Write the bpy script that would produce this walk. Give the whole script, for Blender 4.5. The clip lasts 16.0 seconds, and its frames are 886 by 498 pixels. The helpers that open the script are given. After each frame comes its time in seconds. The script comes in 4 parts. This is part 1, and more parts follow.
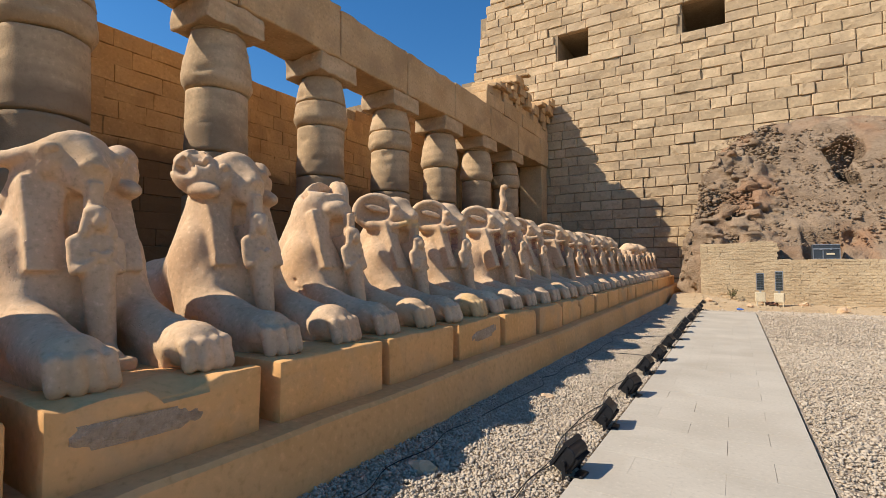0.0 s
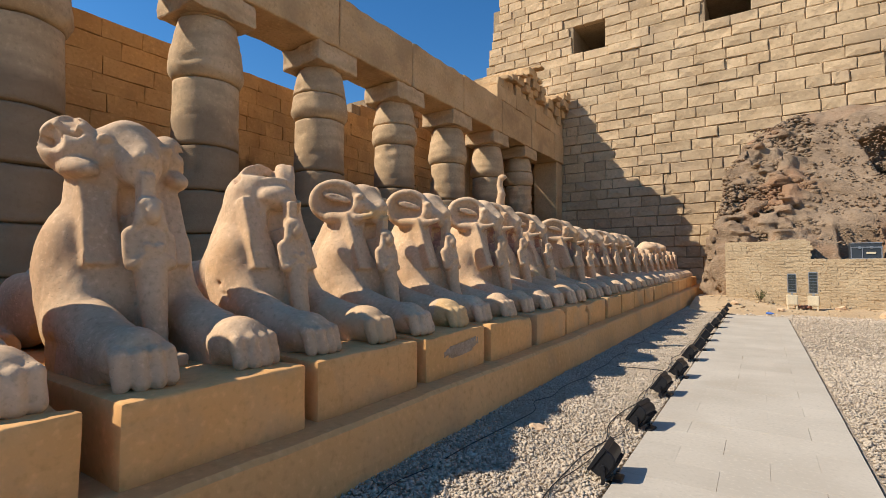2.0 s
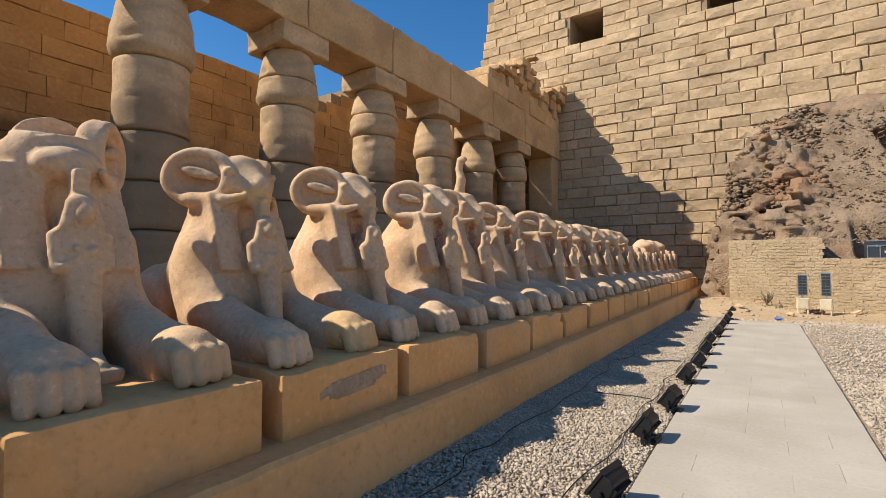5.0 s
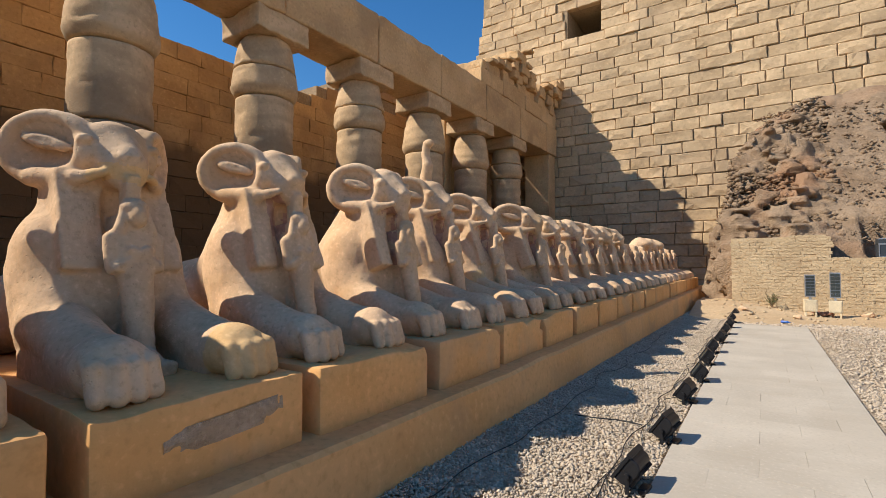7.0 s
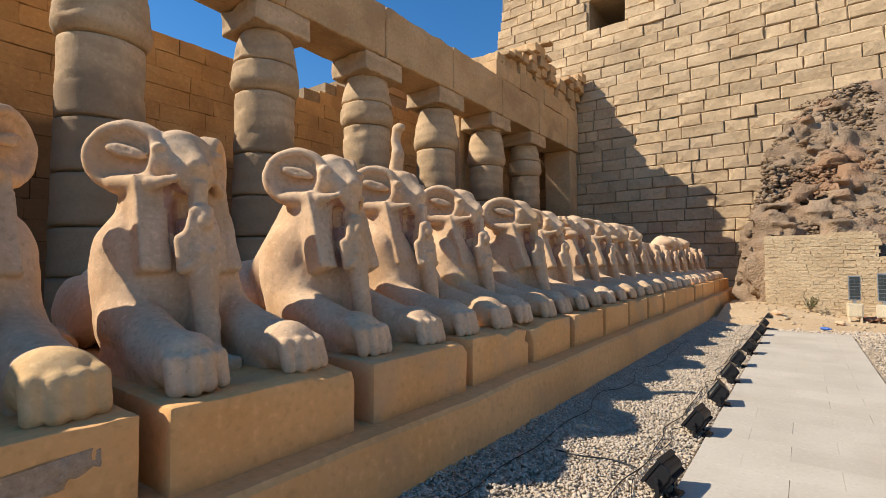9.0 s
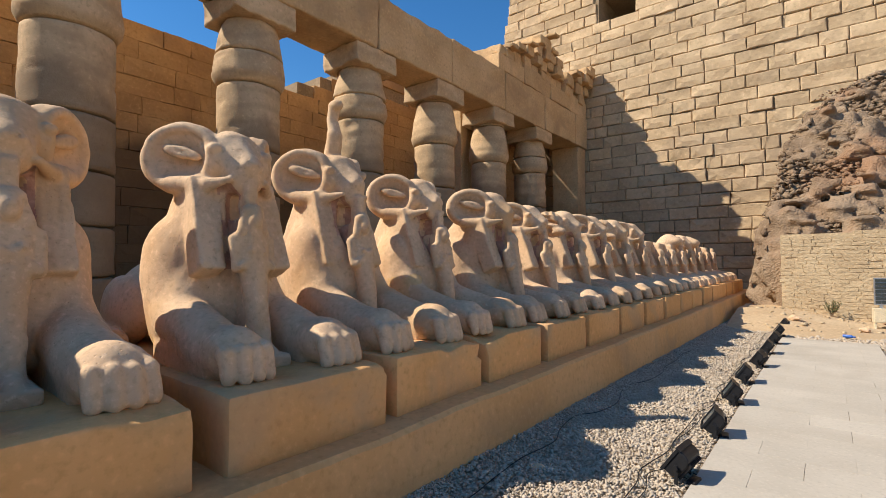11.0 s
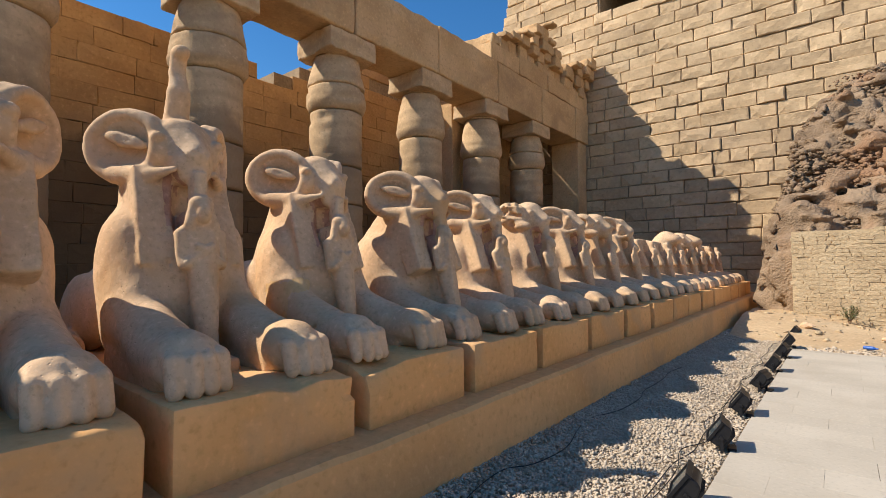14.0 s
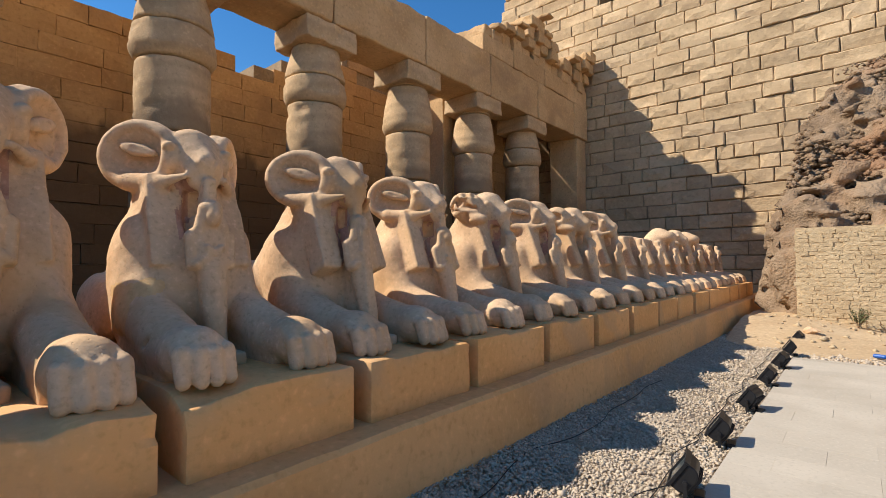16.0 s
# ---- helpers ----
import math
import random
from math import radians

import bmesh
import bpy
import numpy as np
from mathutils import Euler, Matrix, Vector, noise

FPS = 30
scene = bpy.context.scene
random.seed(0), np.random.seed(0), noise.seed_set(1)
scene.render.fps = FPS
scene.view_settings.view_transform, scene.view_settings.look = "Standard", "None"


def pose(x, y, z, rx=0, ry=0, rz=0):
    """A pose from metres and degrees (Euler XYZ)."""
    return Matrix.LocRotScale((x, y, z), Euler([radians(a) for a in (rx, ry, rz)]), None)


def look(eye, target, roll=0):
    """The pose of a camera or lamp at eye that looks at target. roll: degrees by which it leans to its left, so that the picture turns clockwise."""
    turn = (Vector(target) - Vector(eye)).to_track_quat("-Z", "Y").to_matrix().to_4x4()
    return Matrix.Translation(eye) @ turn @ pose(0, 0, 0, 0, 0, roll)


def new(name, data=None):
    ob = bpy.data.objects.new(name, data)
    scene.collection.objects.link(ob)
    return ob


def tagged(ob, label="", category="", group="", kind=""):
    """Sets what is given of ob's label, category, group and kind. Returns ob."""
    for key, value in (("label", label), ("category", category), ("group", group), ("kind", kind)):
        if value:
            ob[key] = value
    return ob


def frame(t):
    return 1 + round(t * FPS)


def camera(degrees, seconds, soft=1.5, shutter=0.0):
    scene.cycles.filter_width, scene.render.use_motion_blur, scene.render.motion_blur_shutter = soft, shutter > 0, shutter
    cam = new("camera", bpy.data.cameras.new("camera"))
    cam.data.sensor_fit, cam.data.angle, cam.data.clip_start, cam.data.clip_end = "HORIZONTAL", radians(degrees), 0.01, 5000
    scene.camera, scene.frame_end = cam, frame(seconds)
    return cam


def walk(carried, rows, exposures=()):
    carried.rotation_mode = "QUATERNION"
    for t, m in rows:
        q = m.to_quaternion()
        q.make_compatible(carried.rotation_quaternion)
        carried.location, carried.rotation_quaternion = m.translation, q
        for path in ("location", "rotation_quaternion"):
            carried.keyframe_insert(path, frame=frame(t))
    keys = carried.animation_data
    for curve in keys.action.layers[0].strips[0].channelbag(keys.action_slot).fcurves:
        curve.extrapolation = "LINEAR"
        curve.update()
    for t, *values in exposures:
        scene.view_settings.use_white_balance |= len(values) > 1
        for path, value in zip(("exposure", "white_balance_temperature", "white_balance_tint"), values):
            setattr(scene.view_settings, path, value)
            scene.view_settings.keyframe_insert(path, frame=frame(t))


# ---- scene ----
cam = camera(85.8, 16.0, soft=0.75)
METRES, EYE, TILT, LEAN, TURN = 9.0, 1.55, 2.1, 0.0, 31.5
ROWS = [
    (0.0, 0.0, 0.0, 0.0, -0.0, 0.0, -0.0),
    (0.5, 0.0159, 0.0296, 0.0001, 1.24, 0.01, 0.09),
    (1.0, 0.0293, 0.0601, -0.0018, 1.75, -0.01, 0.04),
    (1.5, 0.0411, 0.0905, -0.0035, 1.81, -0.02, 0.0),
    (2.0, 0.057, 0.1189, -0.0041, 2.11, -0.01, 0.04),
    (2.5, 0.0718, 0.1461, -0.0056, 2.04, -0.03, -0.0),
    (3.0, 0.0842, 0.1761, -0.0064, 1.92, -0.05, -0.02),
    (3.5, 0.0976, 0.2034, -0.0078, 2.03, -0.05, 0.01),
    (4.0, 0.1152, 0.2306, -0.0075, 2.46, -0.04, 0.02),
    (6.5, 0.1834, 0.3706, -0.0137, 2.15, -0.07, -0.03),
    (7.0, 0.1971, 0.3954, -0.015, 2.4, -0.06, 0.0),
    (7.5, 0.216, 0.4201, -0.0139, 3.57, -0.06, 0.13),
    (8.0, 0.233, 0.4442, -0.0157, 4.3, -0.04, 0.13),
    (8.5, 0.2478, 0.4686, -0.0158, 4.65, -0.03, 0.09),
    (9.0, 0.2645, 0.4931, -0.0163, 5.56, -0.03, 0.23),
    (11.5, 0.3509, 0.6234, -0.0195, 7.28, -0.02, 0.19),
    (12.0, 0.3639, 0.6511, -0.0202, 7.13, -0.04, 0.15),
    (12.5, 0.3785, 0.6774, -0.0219, 7.12, -0.02, 0.22),
    (13.0, 0.3962, 0.7009, -0.0213, 8.07, 0.06, 0.37),
    (13.5, 0.4112, 0.7267, -0.0233, 8.52, 0.04, 0.35),
    (14.0, 0.4259, 0.752, -0.024, 8.36, 0.07, 0.29),
    (14.5, 0.4461, 0.7775, -0.025, 8.83, 0.13, 0.39),
    (15.0, 0.4646, 0.8026, -0.0268, 9.21, 0.15, 0.4),
    (15.5, 0.4827, 0.8319, -0.0284, 9.26, 0.14, 0.37),
    (16.0, 0.5017, 0.8602, -0.0306, 9.23, 0.16, 0.38),
]
walk(cam, [(t, pose(0, 0, EYE, TILT, LEAN, TURN) @ pose(METRES * x, METRES * y, METRES * z, 90 + pitch, roll, yaw)) for t, x, y, z, yaw, pitch, roll in ROWS],
     exposures=[(0.0, 0.0), (7.0, 0.02), (9.0, 0.1), (16.0, 0.12)])

# ---- world, sun, exposure ----
SUN_TRAVEL = Vector((0.83, 0.74, -1.0))
world = bpy.data.worlds.new("sky")
scene.world = world
world.use_nodes = True
wn = world.node_tree
sky = wn.nodes.new("ShaderNodeTexSky")
sky.sky_type = "NISHITA"
sky.sun_disc = False
sky.sun_elevation = math.atan2(1.0, math.hypot(SUN_TRAVEL.x, SUN_TRAVEL.y))
sky.sun_rotation = math.atan2(-SUN_TRAVEL.x, -SUN_TRAVEL.y)
sky.air_density, sky.dust_density, sky.ozone_density = 1.0, 0.0, 4.0
deep = wn.nodes.new("ShaderNodeHueSaturation")
deep.inputs["Saturation"].default_value = 1.26
wn.links.new(sky.outputs["Color"], deep.inputs["Color"])
wn.links.new(deep.outputs["Color"], wn.nodes["Background"].inputs["Color"])
wn.nodes["Background"].inputs["Strength"].default_value = 0.14
sun = new("sun", bpy.data.lights.new("sun", "SUN"))
sun.data.energy, sun.data.angle, sun.data.color = 5.7, radians(0.5), (1.0, 0.92, 0.80)
sun.matrix_world = look((0, 0, 30), Vector((0, 0, 30)) + SUN_TRAVEL)


# ---- materials ----
def material(name, low, high, rough=0.9, scale=1.6, fine=14.0, bump=0.25, grain=0.02, stain=None, stain_scale=0.6,
             stain_amount=0.5, vary=0.12, speck=0.45, bands=0.0, band_scale=3.0, metal=0.0, island=False, pits=0.0,
             low_brown=None):
    """Stone, earth or metal: two scales of colour noise, an optional stain, fine relief, and a shade of its own for each piece."""
    mat = bpy.data.materials.new(name)
    mat.use_nodes = True
    n, l = mat.node_tree.nodes, mat.node_tree.links
    bsdf = n["Principled BSDF"]
    bsdf.inputs["Roughness"].default_value = rough
    bsdf.inputs["Metallic"].default_value = metal
    bsdf.inputs["Specular IOR Level"].default_value = 0.25
    geo = n.new("ShaderNodeNewGeometry")
    where = geo.outputs["Position"]

    def noise_node(sc, detail, dist=0.0):
        node = n.new("ShaderNodeTexNoise")
        node.inputs["Scale"].default_value, node.inputs["Detail"].default_value = sc, detail
        node.inputs["Distortion"].default_value = dist
        l.new(where, node.inputs["Vector"])
        return node

    def mix(a, b, fac, mode="MIX"):
        node = n.new("ShaderNodeMix")
        node.data_type, node.blend_type = "RGBA", mode
        for value, socket in ((fac, node.inputs[0]), (a, node.inputs[6]), (b, node.inputs[7])):
            if isinstance(value, (int, float)):
                socket.default_value = value
            elif isinstance(value, tuple):
                socket.default_value = (*value, 1)
            else:
                l.new(value, socket)
        return node.outputs[2]

    def spread(value, lo, hi):
        node = n.new("ShaderNodeMapRange")
        l.new(value, node.inputs[0])
        node.inputs[1].default_value, node.inputs[2].default_value = lo, hi
        return node.outputs[0]

    big, small = noise_node(scale, 5.0, 0.3), noise_node(fine, 6.0)
    colour = mix(low, high, spread(big.outputs["Fac"], 0.32, 0.68))
    colour = mix(colour, tuple(c * (1 - 0.5 * speck) for c in low), spread(small.outputs["Fac"], 0.54, 0.80))
    colour = mix(colour, tuple(min(1, c * (1 + 0.35 * speck)) for c in high), spread(small.outputs["Fac"], 0.44, 0.22))
    if bands:
        wave = n.new("ShaderNodeTexWave")
        wave.bands_direction = "Z"
        wave.inputs["Scale"].default_value, wave.inputs["Distortion"].default_value = band_scale, 9.0
        wave.inputs["Detail"].default_value, wave.inputs["Detail Scale"].default_value = 3.0, 0.5
        l.new(where, wave.inputs["Vector"])
        node = n.new("ShaderNodeMath")
        node.operation = "MULTIPLY"
        l.new(spread(wave.outputs["Fac"], 0.45, 1.0), node.inputs[0])
        node.inputs[1].default_value = bands
        colour = mix(colour, tuple(c * 0.6 for c in low), node.outputs[0])
    if stain:
        patch = noise_node(stain_scale, 7.0, 0.8)
        node = n.new("ShaderNodeMath")
        node.operation = "MULTIPLY"
        l.new(spread(patch.outputs["Fac"], 0.52, 0.66), node.inputs[0])
        node.inputs[1].default_value = stain_amount
        colour = mix(colour, stain, node.outputs[0])
    if low_brown:
        # mixes a brown tone into the stone's colour below a ragged level
        level_, tone, amount = low_brown
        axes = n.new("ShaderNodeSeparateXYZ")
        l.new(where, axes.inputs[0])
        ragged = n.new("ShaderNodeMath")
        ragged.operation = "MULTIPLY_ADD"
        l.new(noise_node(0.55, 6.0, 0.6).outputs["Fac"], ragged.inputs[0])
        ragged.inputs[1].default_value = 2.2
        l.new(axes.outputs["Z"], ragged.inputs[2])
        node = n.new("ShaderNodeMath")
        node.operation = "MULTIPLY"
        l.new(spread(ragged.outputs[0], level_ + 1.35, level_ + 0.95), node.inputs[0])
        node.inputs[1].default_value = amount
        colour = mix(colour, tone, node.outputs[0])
    if vary:
        if island:
            number = geo.outputs["Random Per Island"]
        else:
            number = n.new("ShaderNodeObjectInfo").outputs["Random"]
        node = n.new("ShaderNodeMapRange")
        l.new(number, node.inputs[0])
        node.inputs[3].default_value, node.inputs[4].default_value = 1 - vary, 1 + vary
        hsv = n.new("ShaderNodeHueSaturation")
        l.new(node.outputs[0], hsv.inputs["Value"])
        l.new(colour, hsv.inputs["Color"])
        colour = hsv.outputs["Color"]
    l.new(colour, bsdf.inputs["Base Color"])
    relief = noise_node(fine * 2.6, 8.0)
    node = n.new("ShaderNodeBump")
    node.inputs["Strength"].default_value, node.inputs["Distance"].default_value = bump, grain
    l.new(relief.outputs["Fac"], node.inputs["Height"])
    last = node
    if pits:
        cells = n.new("ShaderNodeTexVoronoi")
        cells.inputs["Scale"].default_value = fine * 1.1
        l.new(where, cells.inputs["Vector"])
        second = n.new("ShaderNodeBump")
        second.inputs["Strength"].default_value, second.inputs["Distance"].default_value = pits, grain
        l.new(spread(cells.outputs["Distance"], 0.0, 0.2), second.inputs["Height"])
        l.new(node.outputs["Normal"], second.inputs["Normal"])
        last = second
    l.new(last.outputs["Normal"], bsdf.inputs["Normal"])
    return mat


def plain(name, colour, rough=0.5, metal=0.0, vary=0.0):
    return material(name, tuple(c * 0.85 for c in colour), tuple(min(1, c * 1.1) for c in colour), rough, 3.0, 40.0, 0.08, 0.004,
                    vary=vary, metal=metal)


SPHINX_STONE = material("weathered_sphinx_sandstone", (0.598, 0.389, 0.225), (0.724, 0.504, 0.311), 0.92, 1.9, 26.0, 0.24, 0.010,
                        stain=(0.58, 0.35, 0.16), stain_scale=1.0, stain_amount=0.55, vary=0.06, speck=0.38, pits=0.45)
PEDESTAL_STONE = material("ochre_rendered_pedestal", (0.731, 0.373, 0.126), (0.819, 0.451, 0.181), 0.9, 1.1, 20.0, 0.22, 0.008,
                          stain=(0.55, 0.37, 0.21), stain_scale=1.3, stain_amount=0.45, vary=0.07, speck=0.25)
BASE_STONE = material("ochre_rendered_plinth", (0.701, 0.363, 0.127), (0.793, 0.446, 0.184), 0.9, 0.7, 18.0, 0.2, 0.008,
                      stain=(0.50, 0.30, 0.15), stain_scale=0.8, stain_amount=0.45, vary=0.0, speck=0.25)
PYLON = dict(rough=0.95, scale=0.45, fine=5.0, bump=0.55, grain=0.06, stain=(0.40, 0.29, 0.185), stain_scale=0.3, stain_amount=0.55, vary=0.13, speck=0.4)
PYLON_STONE = material("pylon_sandstone_block", (0.460, 0.320, 0.182), (0.590, 0.427, 0.255), **PYLON)
PYLON_STUFF = material("pylon_sandstone_far", (0.460, 0.320, 0.182), (0.590, 0.427, 0.255), island=True, **PYLON)
JOINT = material("sandy_joint", (0.26, 0.185, 0.11), (0.36, 0.265, 0.165), 1.0, 0.9, 9.0, 0.5, 0.03, vary=0.0)
COLUMN_STONE = material("banded_column_sandstone", (0.513, 0.345, 0.191), (0.650, 0.455, 0.266), 0.93, 0.8, 10.0, 0.4, 0.03,
                        stain=(0.34, 0.235, 0.14), stain_scale=0.45, stain_amount=0.5, vary=0.07, bands=0.25, band_scale=0.55, speck=0.3, low_brown=(5.7, (0.24, 0.16, 0.095), 0.65))
BEAM_STONE = material("architrave_sandstone", (0.524, 0.328, 0.161), (0.650, 0.432, 0.227), 0.93, 0.6, 9.0, 0.7, 0.04,
                      stain=(0.37, 0.24, 0.13), stain_scale=0.4, stain_amount=0.5, vary=0.08, speck=0.3)
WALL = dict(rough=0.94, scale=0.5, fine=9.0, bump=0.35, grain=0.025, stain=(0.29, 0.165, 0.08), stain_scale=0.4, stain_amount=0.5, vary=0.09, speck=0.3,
            low_brown=(5.75, (0.145, 0.085, 0.045), 0.8))
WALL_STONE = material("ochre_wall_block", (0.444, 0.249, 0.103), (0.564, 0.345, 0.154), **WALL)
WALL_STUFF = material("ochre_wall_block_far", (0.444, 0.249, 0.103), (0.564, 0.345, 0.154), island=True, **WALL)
PAVER = material("pale_paving_slab", (0.46, 0.40, 0.315), (0.545, 0.48, 0.385), 0.85, 1.0, 30.0, 0.10, 0.004,
                 stain=(0.43, 0.365, 0.28), stain_scale=0.8, stain_amount=0.45, vary=0.035, speck=0.15)
GRAVEL_BED = material("gravel_bed", (0.38, 0.295, 0.21), (0.55, 0.45, 0.34), 1.0, 9.0, 45.0, 0.9, 0.03,
                      stain=(0.52, 0.38, 0.24), stain_scale=0.5, stain_amount=0.5, vary=0.0, pits=0.8)
GRAVEL = material("white_limestone_chips", (0.45, 0.36, 0.26), (0.60, 0.49, 0.365), 0.95, 4.0, 60.0, 0.3, 0.006, vary=0.14, island=True, speck=0.2)
SAND = material("court_sand", (0.48, 0.33, 0.185), (0.585, 0.43, 0.26), 1.0, 0.7, 14.0, 0.5, 0.03,
                stain=(0.46, 0.32, 0.18), stain_scale=0.4, stain_amount=0.5, vary=0.0)
MUD = material("crumbling_mud_brick_earth", (0.21, 0.14, 0.085), (0.345, 0.245, 0.157), 1.0, 0.9, 6.0, 0.9, 0.08,
               stain=(0.36, 0.19, 0.10), stain_scale=0.35, stain_amount=0.6, vary=0.0, pits=0.3)
CHEST_RED = material("faded_red_pigment_on_stone", (0.44, 0.22, 0.15), (0.58, 0.36, 0.25), 0.92, 5.0, 26.0, 0.35, 0.010, vary=0.0, speck=0.5)
MUD_BRICK = material("mud_brick", (0.45, 0.33, 0.195), (0.56, 0.43, 0.265), 1.0, 1.2, 14.0, 0.5, 0.03, vary=0.05)
MUD_STUFF = material("mud_brick_joined", (0.45, 0.33, 0.195), (0.56, 0.43, 0.265), 1.0, 1.2, 14.0, 0.5, 0.03, vary=0.05, island=True)
RED_BRICK = material("old_red_brick", (0.28, 0.13, 0.08), (0.38, 0.20, 0.12), 1.0, 3.0, 20.0, 0.5, 0.02, vary=0.15)
BLACK = plain("black_cast_metal", (0.025, 0.025, 0.027), 0.45, 0.3)
RUBBER = plain("black_cable_rubber", (0.03, 0.03, 0.03), 0.6)
CASE = plain("black_case_laminate", (0.045, 0.055, 0.065), 0.4)
ALUMINIUM = plain("dull_aluminium", (0.45, 0.46, 0.47), 0.4, 0.8)
CREAM = plain("cream_painted_metal", (0.66, 0.56, 0.38), 0.5)
BLUE = plain("blue_plastic", (0.03, 0.12, 0.45), 0.4)
LENS = plain("dark_lamp_glass", (0.05, 0.06, 0.06), 0.12)
SHRUB = plain("dusty_shrub_leaf", (0.12, 0.13, 0.05), 0.8)


# ---- mesh helpers ----
def part(name, bm, mat, parent=None, label="", smooth=False):
    """Links a bmesh as one mesh object under a thing or a part."""
    data = bpy.data.meshes.new(name)
    bm.to_mesh(data)
    bm.free()
    data.materials.append(mat)
    if smooth:
        data.polygons.foreach_set("use_smooth", [True] * len(data.polygons))
    ob = new(name, data)
    if parent:
        ob.parent = parent
    if label:
        ob["label"] = label
    return ob


def raw(name, verts, faces, mat, parent=None, smooth=False):
    data = bpy.data.meshes.new(name)
    data.from_pydata(verts, [], faces)
    data.materials.append(mat)
    if smooth:
        data.polygons.foreach_set("use_smooth", [True] * len(data.polygons))
    data.update()
    ob = new(name, data)
    if parent:
        ob.parent = parent
    return ob


def empty(name, m):
    ob = new(name)
    ob.empty_display_size = 0.2
    ob.matrix_world = m
    return ob


def wear(bm, amount, size, seed, fixed=None):
    """Pushes the vertices about by smooth noise."""
    off = Vector((seed * 7.3, seed * 3.1, seed * 5.7))
    for v in bm.verts:
        if fixed and fixed(v.co):
            continue
        v.co += noise.noise_vector(v.co / size + off) * amount + noise.noise_vector(v.co / (size * 0.3) + off) * amount * 0.35


def block(lo, hi, step=0.25, bevel=0.02, worn=0.01, size=0.5, seed=1, into=None):
    """A stone block with worn, rounded edges and an uneven face."""
    lo, hi = Vector(lo), Vector(hi)
    bm = bmesh.new()
    bmesh.ops.create_cube(bm, size=1, matrix=Matrix.Translation((lo + hi) / 2) @ Matrix.Diagonal((*(hi - lo), 1)))
    if bevel:
        bmesh.ops.bevel(bm, geom=list(bm.edges), offset=bevel, segments=2, affect="EDGES", profile=0.5)
    for axis in range(3):
        count = int((hi[axis] - lo[axis]) / step)
        for i in range(1, count):
            at = lo.copy()
            at[axis] += (hi[axis] - lo[axis]) * i / count
            way = Vector((0, 0, 0))
            way[axis] = 1
            bmesh.ops.bisect_plane(bm, geom=list(bm.verts) + list(bm.edges) + list(bm.faces), plane_co=at, plane_no=way)
    if worn:
        wear(bm, worn, size, seed)
    if into is not None:
        data = bpy.data.meshes.new("tmp")
        bm.to_mesh(data)
        into.from_mesh(data)
        bpy.data.meshes.remove(data)
        bm.free()
        return into
    return bm


def box(lo, hi, bevel=0.004, into=None, turn=None):
    lo, hi = Vector(lo), Vector(hi)
    bm = bmesh.new()
    bmesh.ops.create_cube(bm, size=1, matrix=Matrix.Translation((lo + hi) / 2) @ Matrix.Diagonal((*(hi - lo), 1)))
    if bevel:
        bmesh.ops.bevel(bm, geom=list(bm.edges), offset=bevel, segments=1, affect="EDGES")
    if turn:
        bm.transform(turn)
    if into is not None:
        data = bpy.data.meshes.new("tmp")
        bm.to_mesh(data)
        into.from_mesh(data)
        bpy.data.meshes.remove(data)
        bm.free()
        return into
    return bm


def lathe(profile, segments=48, worn=0.0, size=1.0, seed=1):
    """A turned body from (radius, height) pairs, closed at both ends."""
    bm = bmesh.new()
    rings = []
    for r, z in profile:
        rings.append([bm.verts.new((r * math.cos(2 * math.pi * i / segments), r * math.sin(2 * math.pi * i / segments), z))
                      for i in range(segments)])
    for a, b in zip(rings, rings[1:]):
        for i in range(segments):
            j = (i + 1) % segments
            bm.faces.new((a[i], a[j], b[j], b[i]))
    bm.faces.new(rings[0][::-1])
    bm.faces.new(rings[-1])
    if worn:
        wear(bm, worn, size, seed)
    return bm


def tube(points, radius, sides=8):
    """A round cable or bar along points."""
    bm = bmesh.new()
    points = [Vector(p) for p in points]
    rings = []
    for i, p in enumerate(points):
        way = (points[min(i + 1, len(points) - 1)] - points[max(i - 1, 0)]).normalized()
        q = way.to_track_quat("Z", "Y")
        rings.append([bm.verts.new(p + q @ Vector((radius * math.cos(a * 2 * math.pi / sides), radius * math.sin(a * 2 * math.pi / sides), 0)))
                      for a in range(sides)])
    for a, b in zip(rings, rings[1:]):
        for i in range(sides):
            bm.faces.new((a[i], a[(i + 1) % sides], b[(i + 1) % sides], b[i]))
    bm.faces.new(rings[0][::-1])
    bm.faces.new(rings[-1])
    return bm


# ---- carved stone: solids blended on a grid ----
LATTICE = np.random.RandomState(5).rand(32, 32, 32) * 2 - 1


def lattice_noise(x, y, z):
    """Smooth noise between -1 and 1 on broadcast coordinates."""
    x, y, z = np.broadcast_arrays(x, y, z)
    i, j, k = np.floor(x).astype(int), np.floor(y).astype(int), np.floor(z).astype(int)
    u, v, w = x - i, y - j, z - k
    u, v, w = u * u * (3 - 2 * u), v * v * (3 - 2 * v), w * w * (3 - 2 * w)
    out = 0
    for a in (0, 1):
        for b in (0, 1):
            for c in (0, 1):
                out = out + LATTICE[(i + a) & 31, (j + b) & 31, (k + c) & 31] * (u if a else 1 - u) * (v if b else 1 - v) * (w if c else 1 - w)
    return out


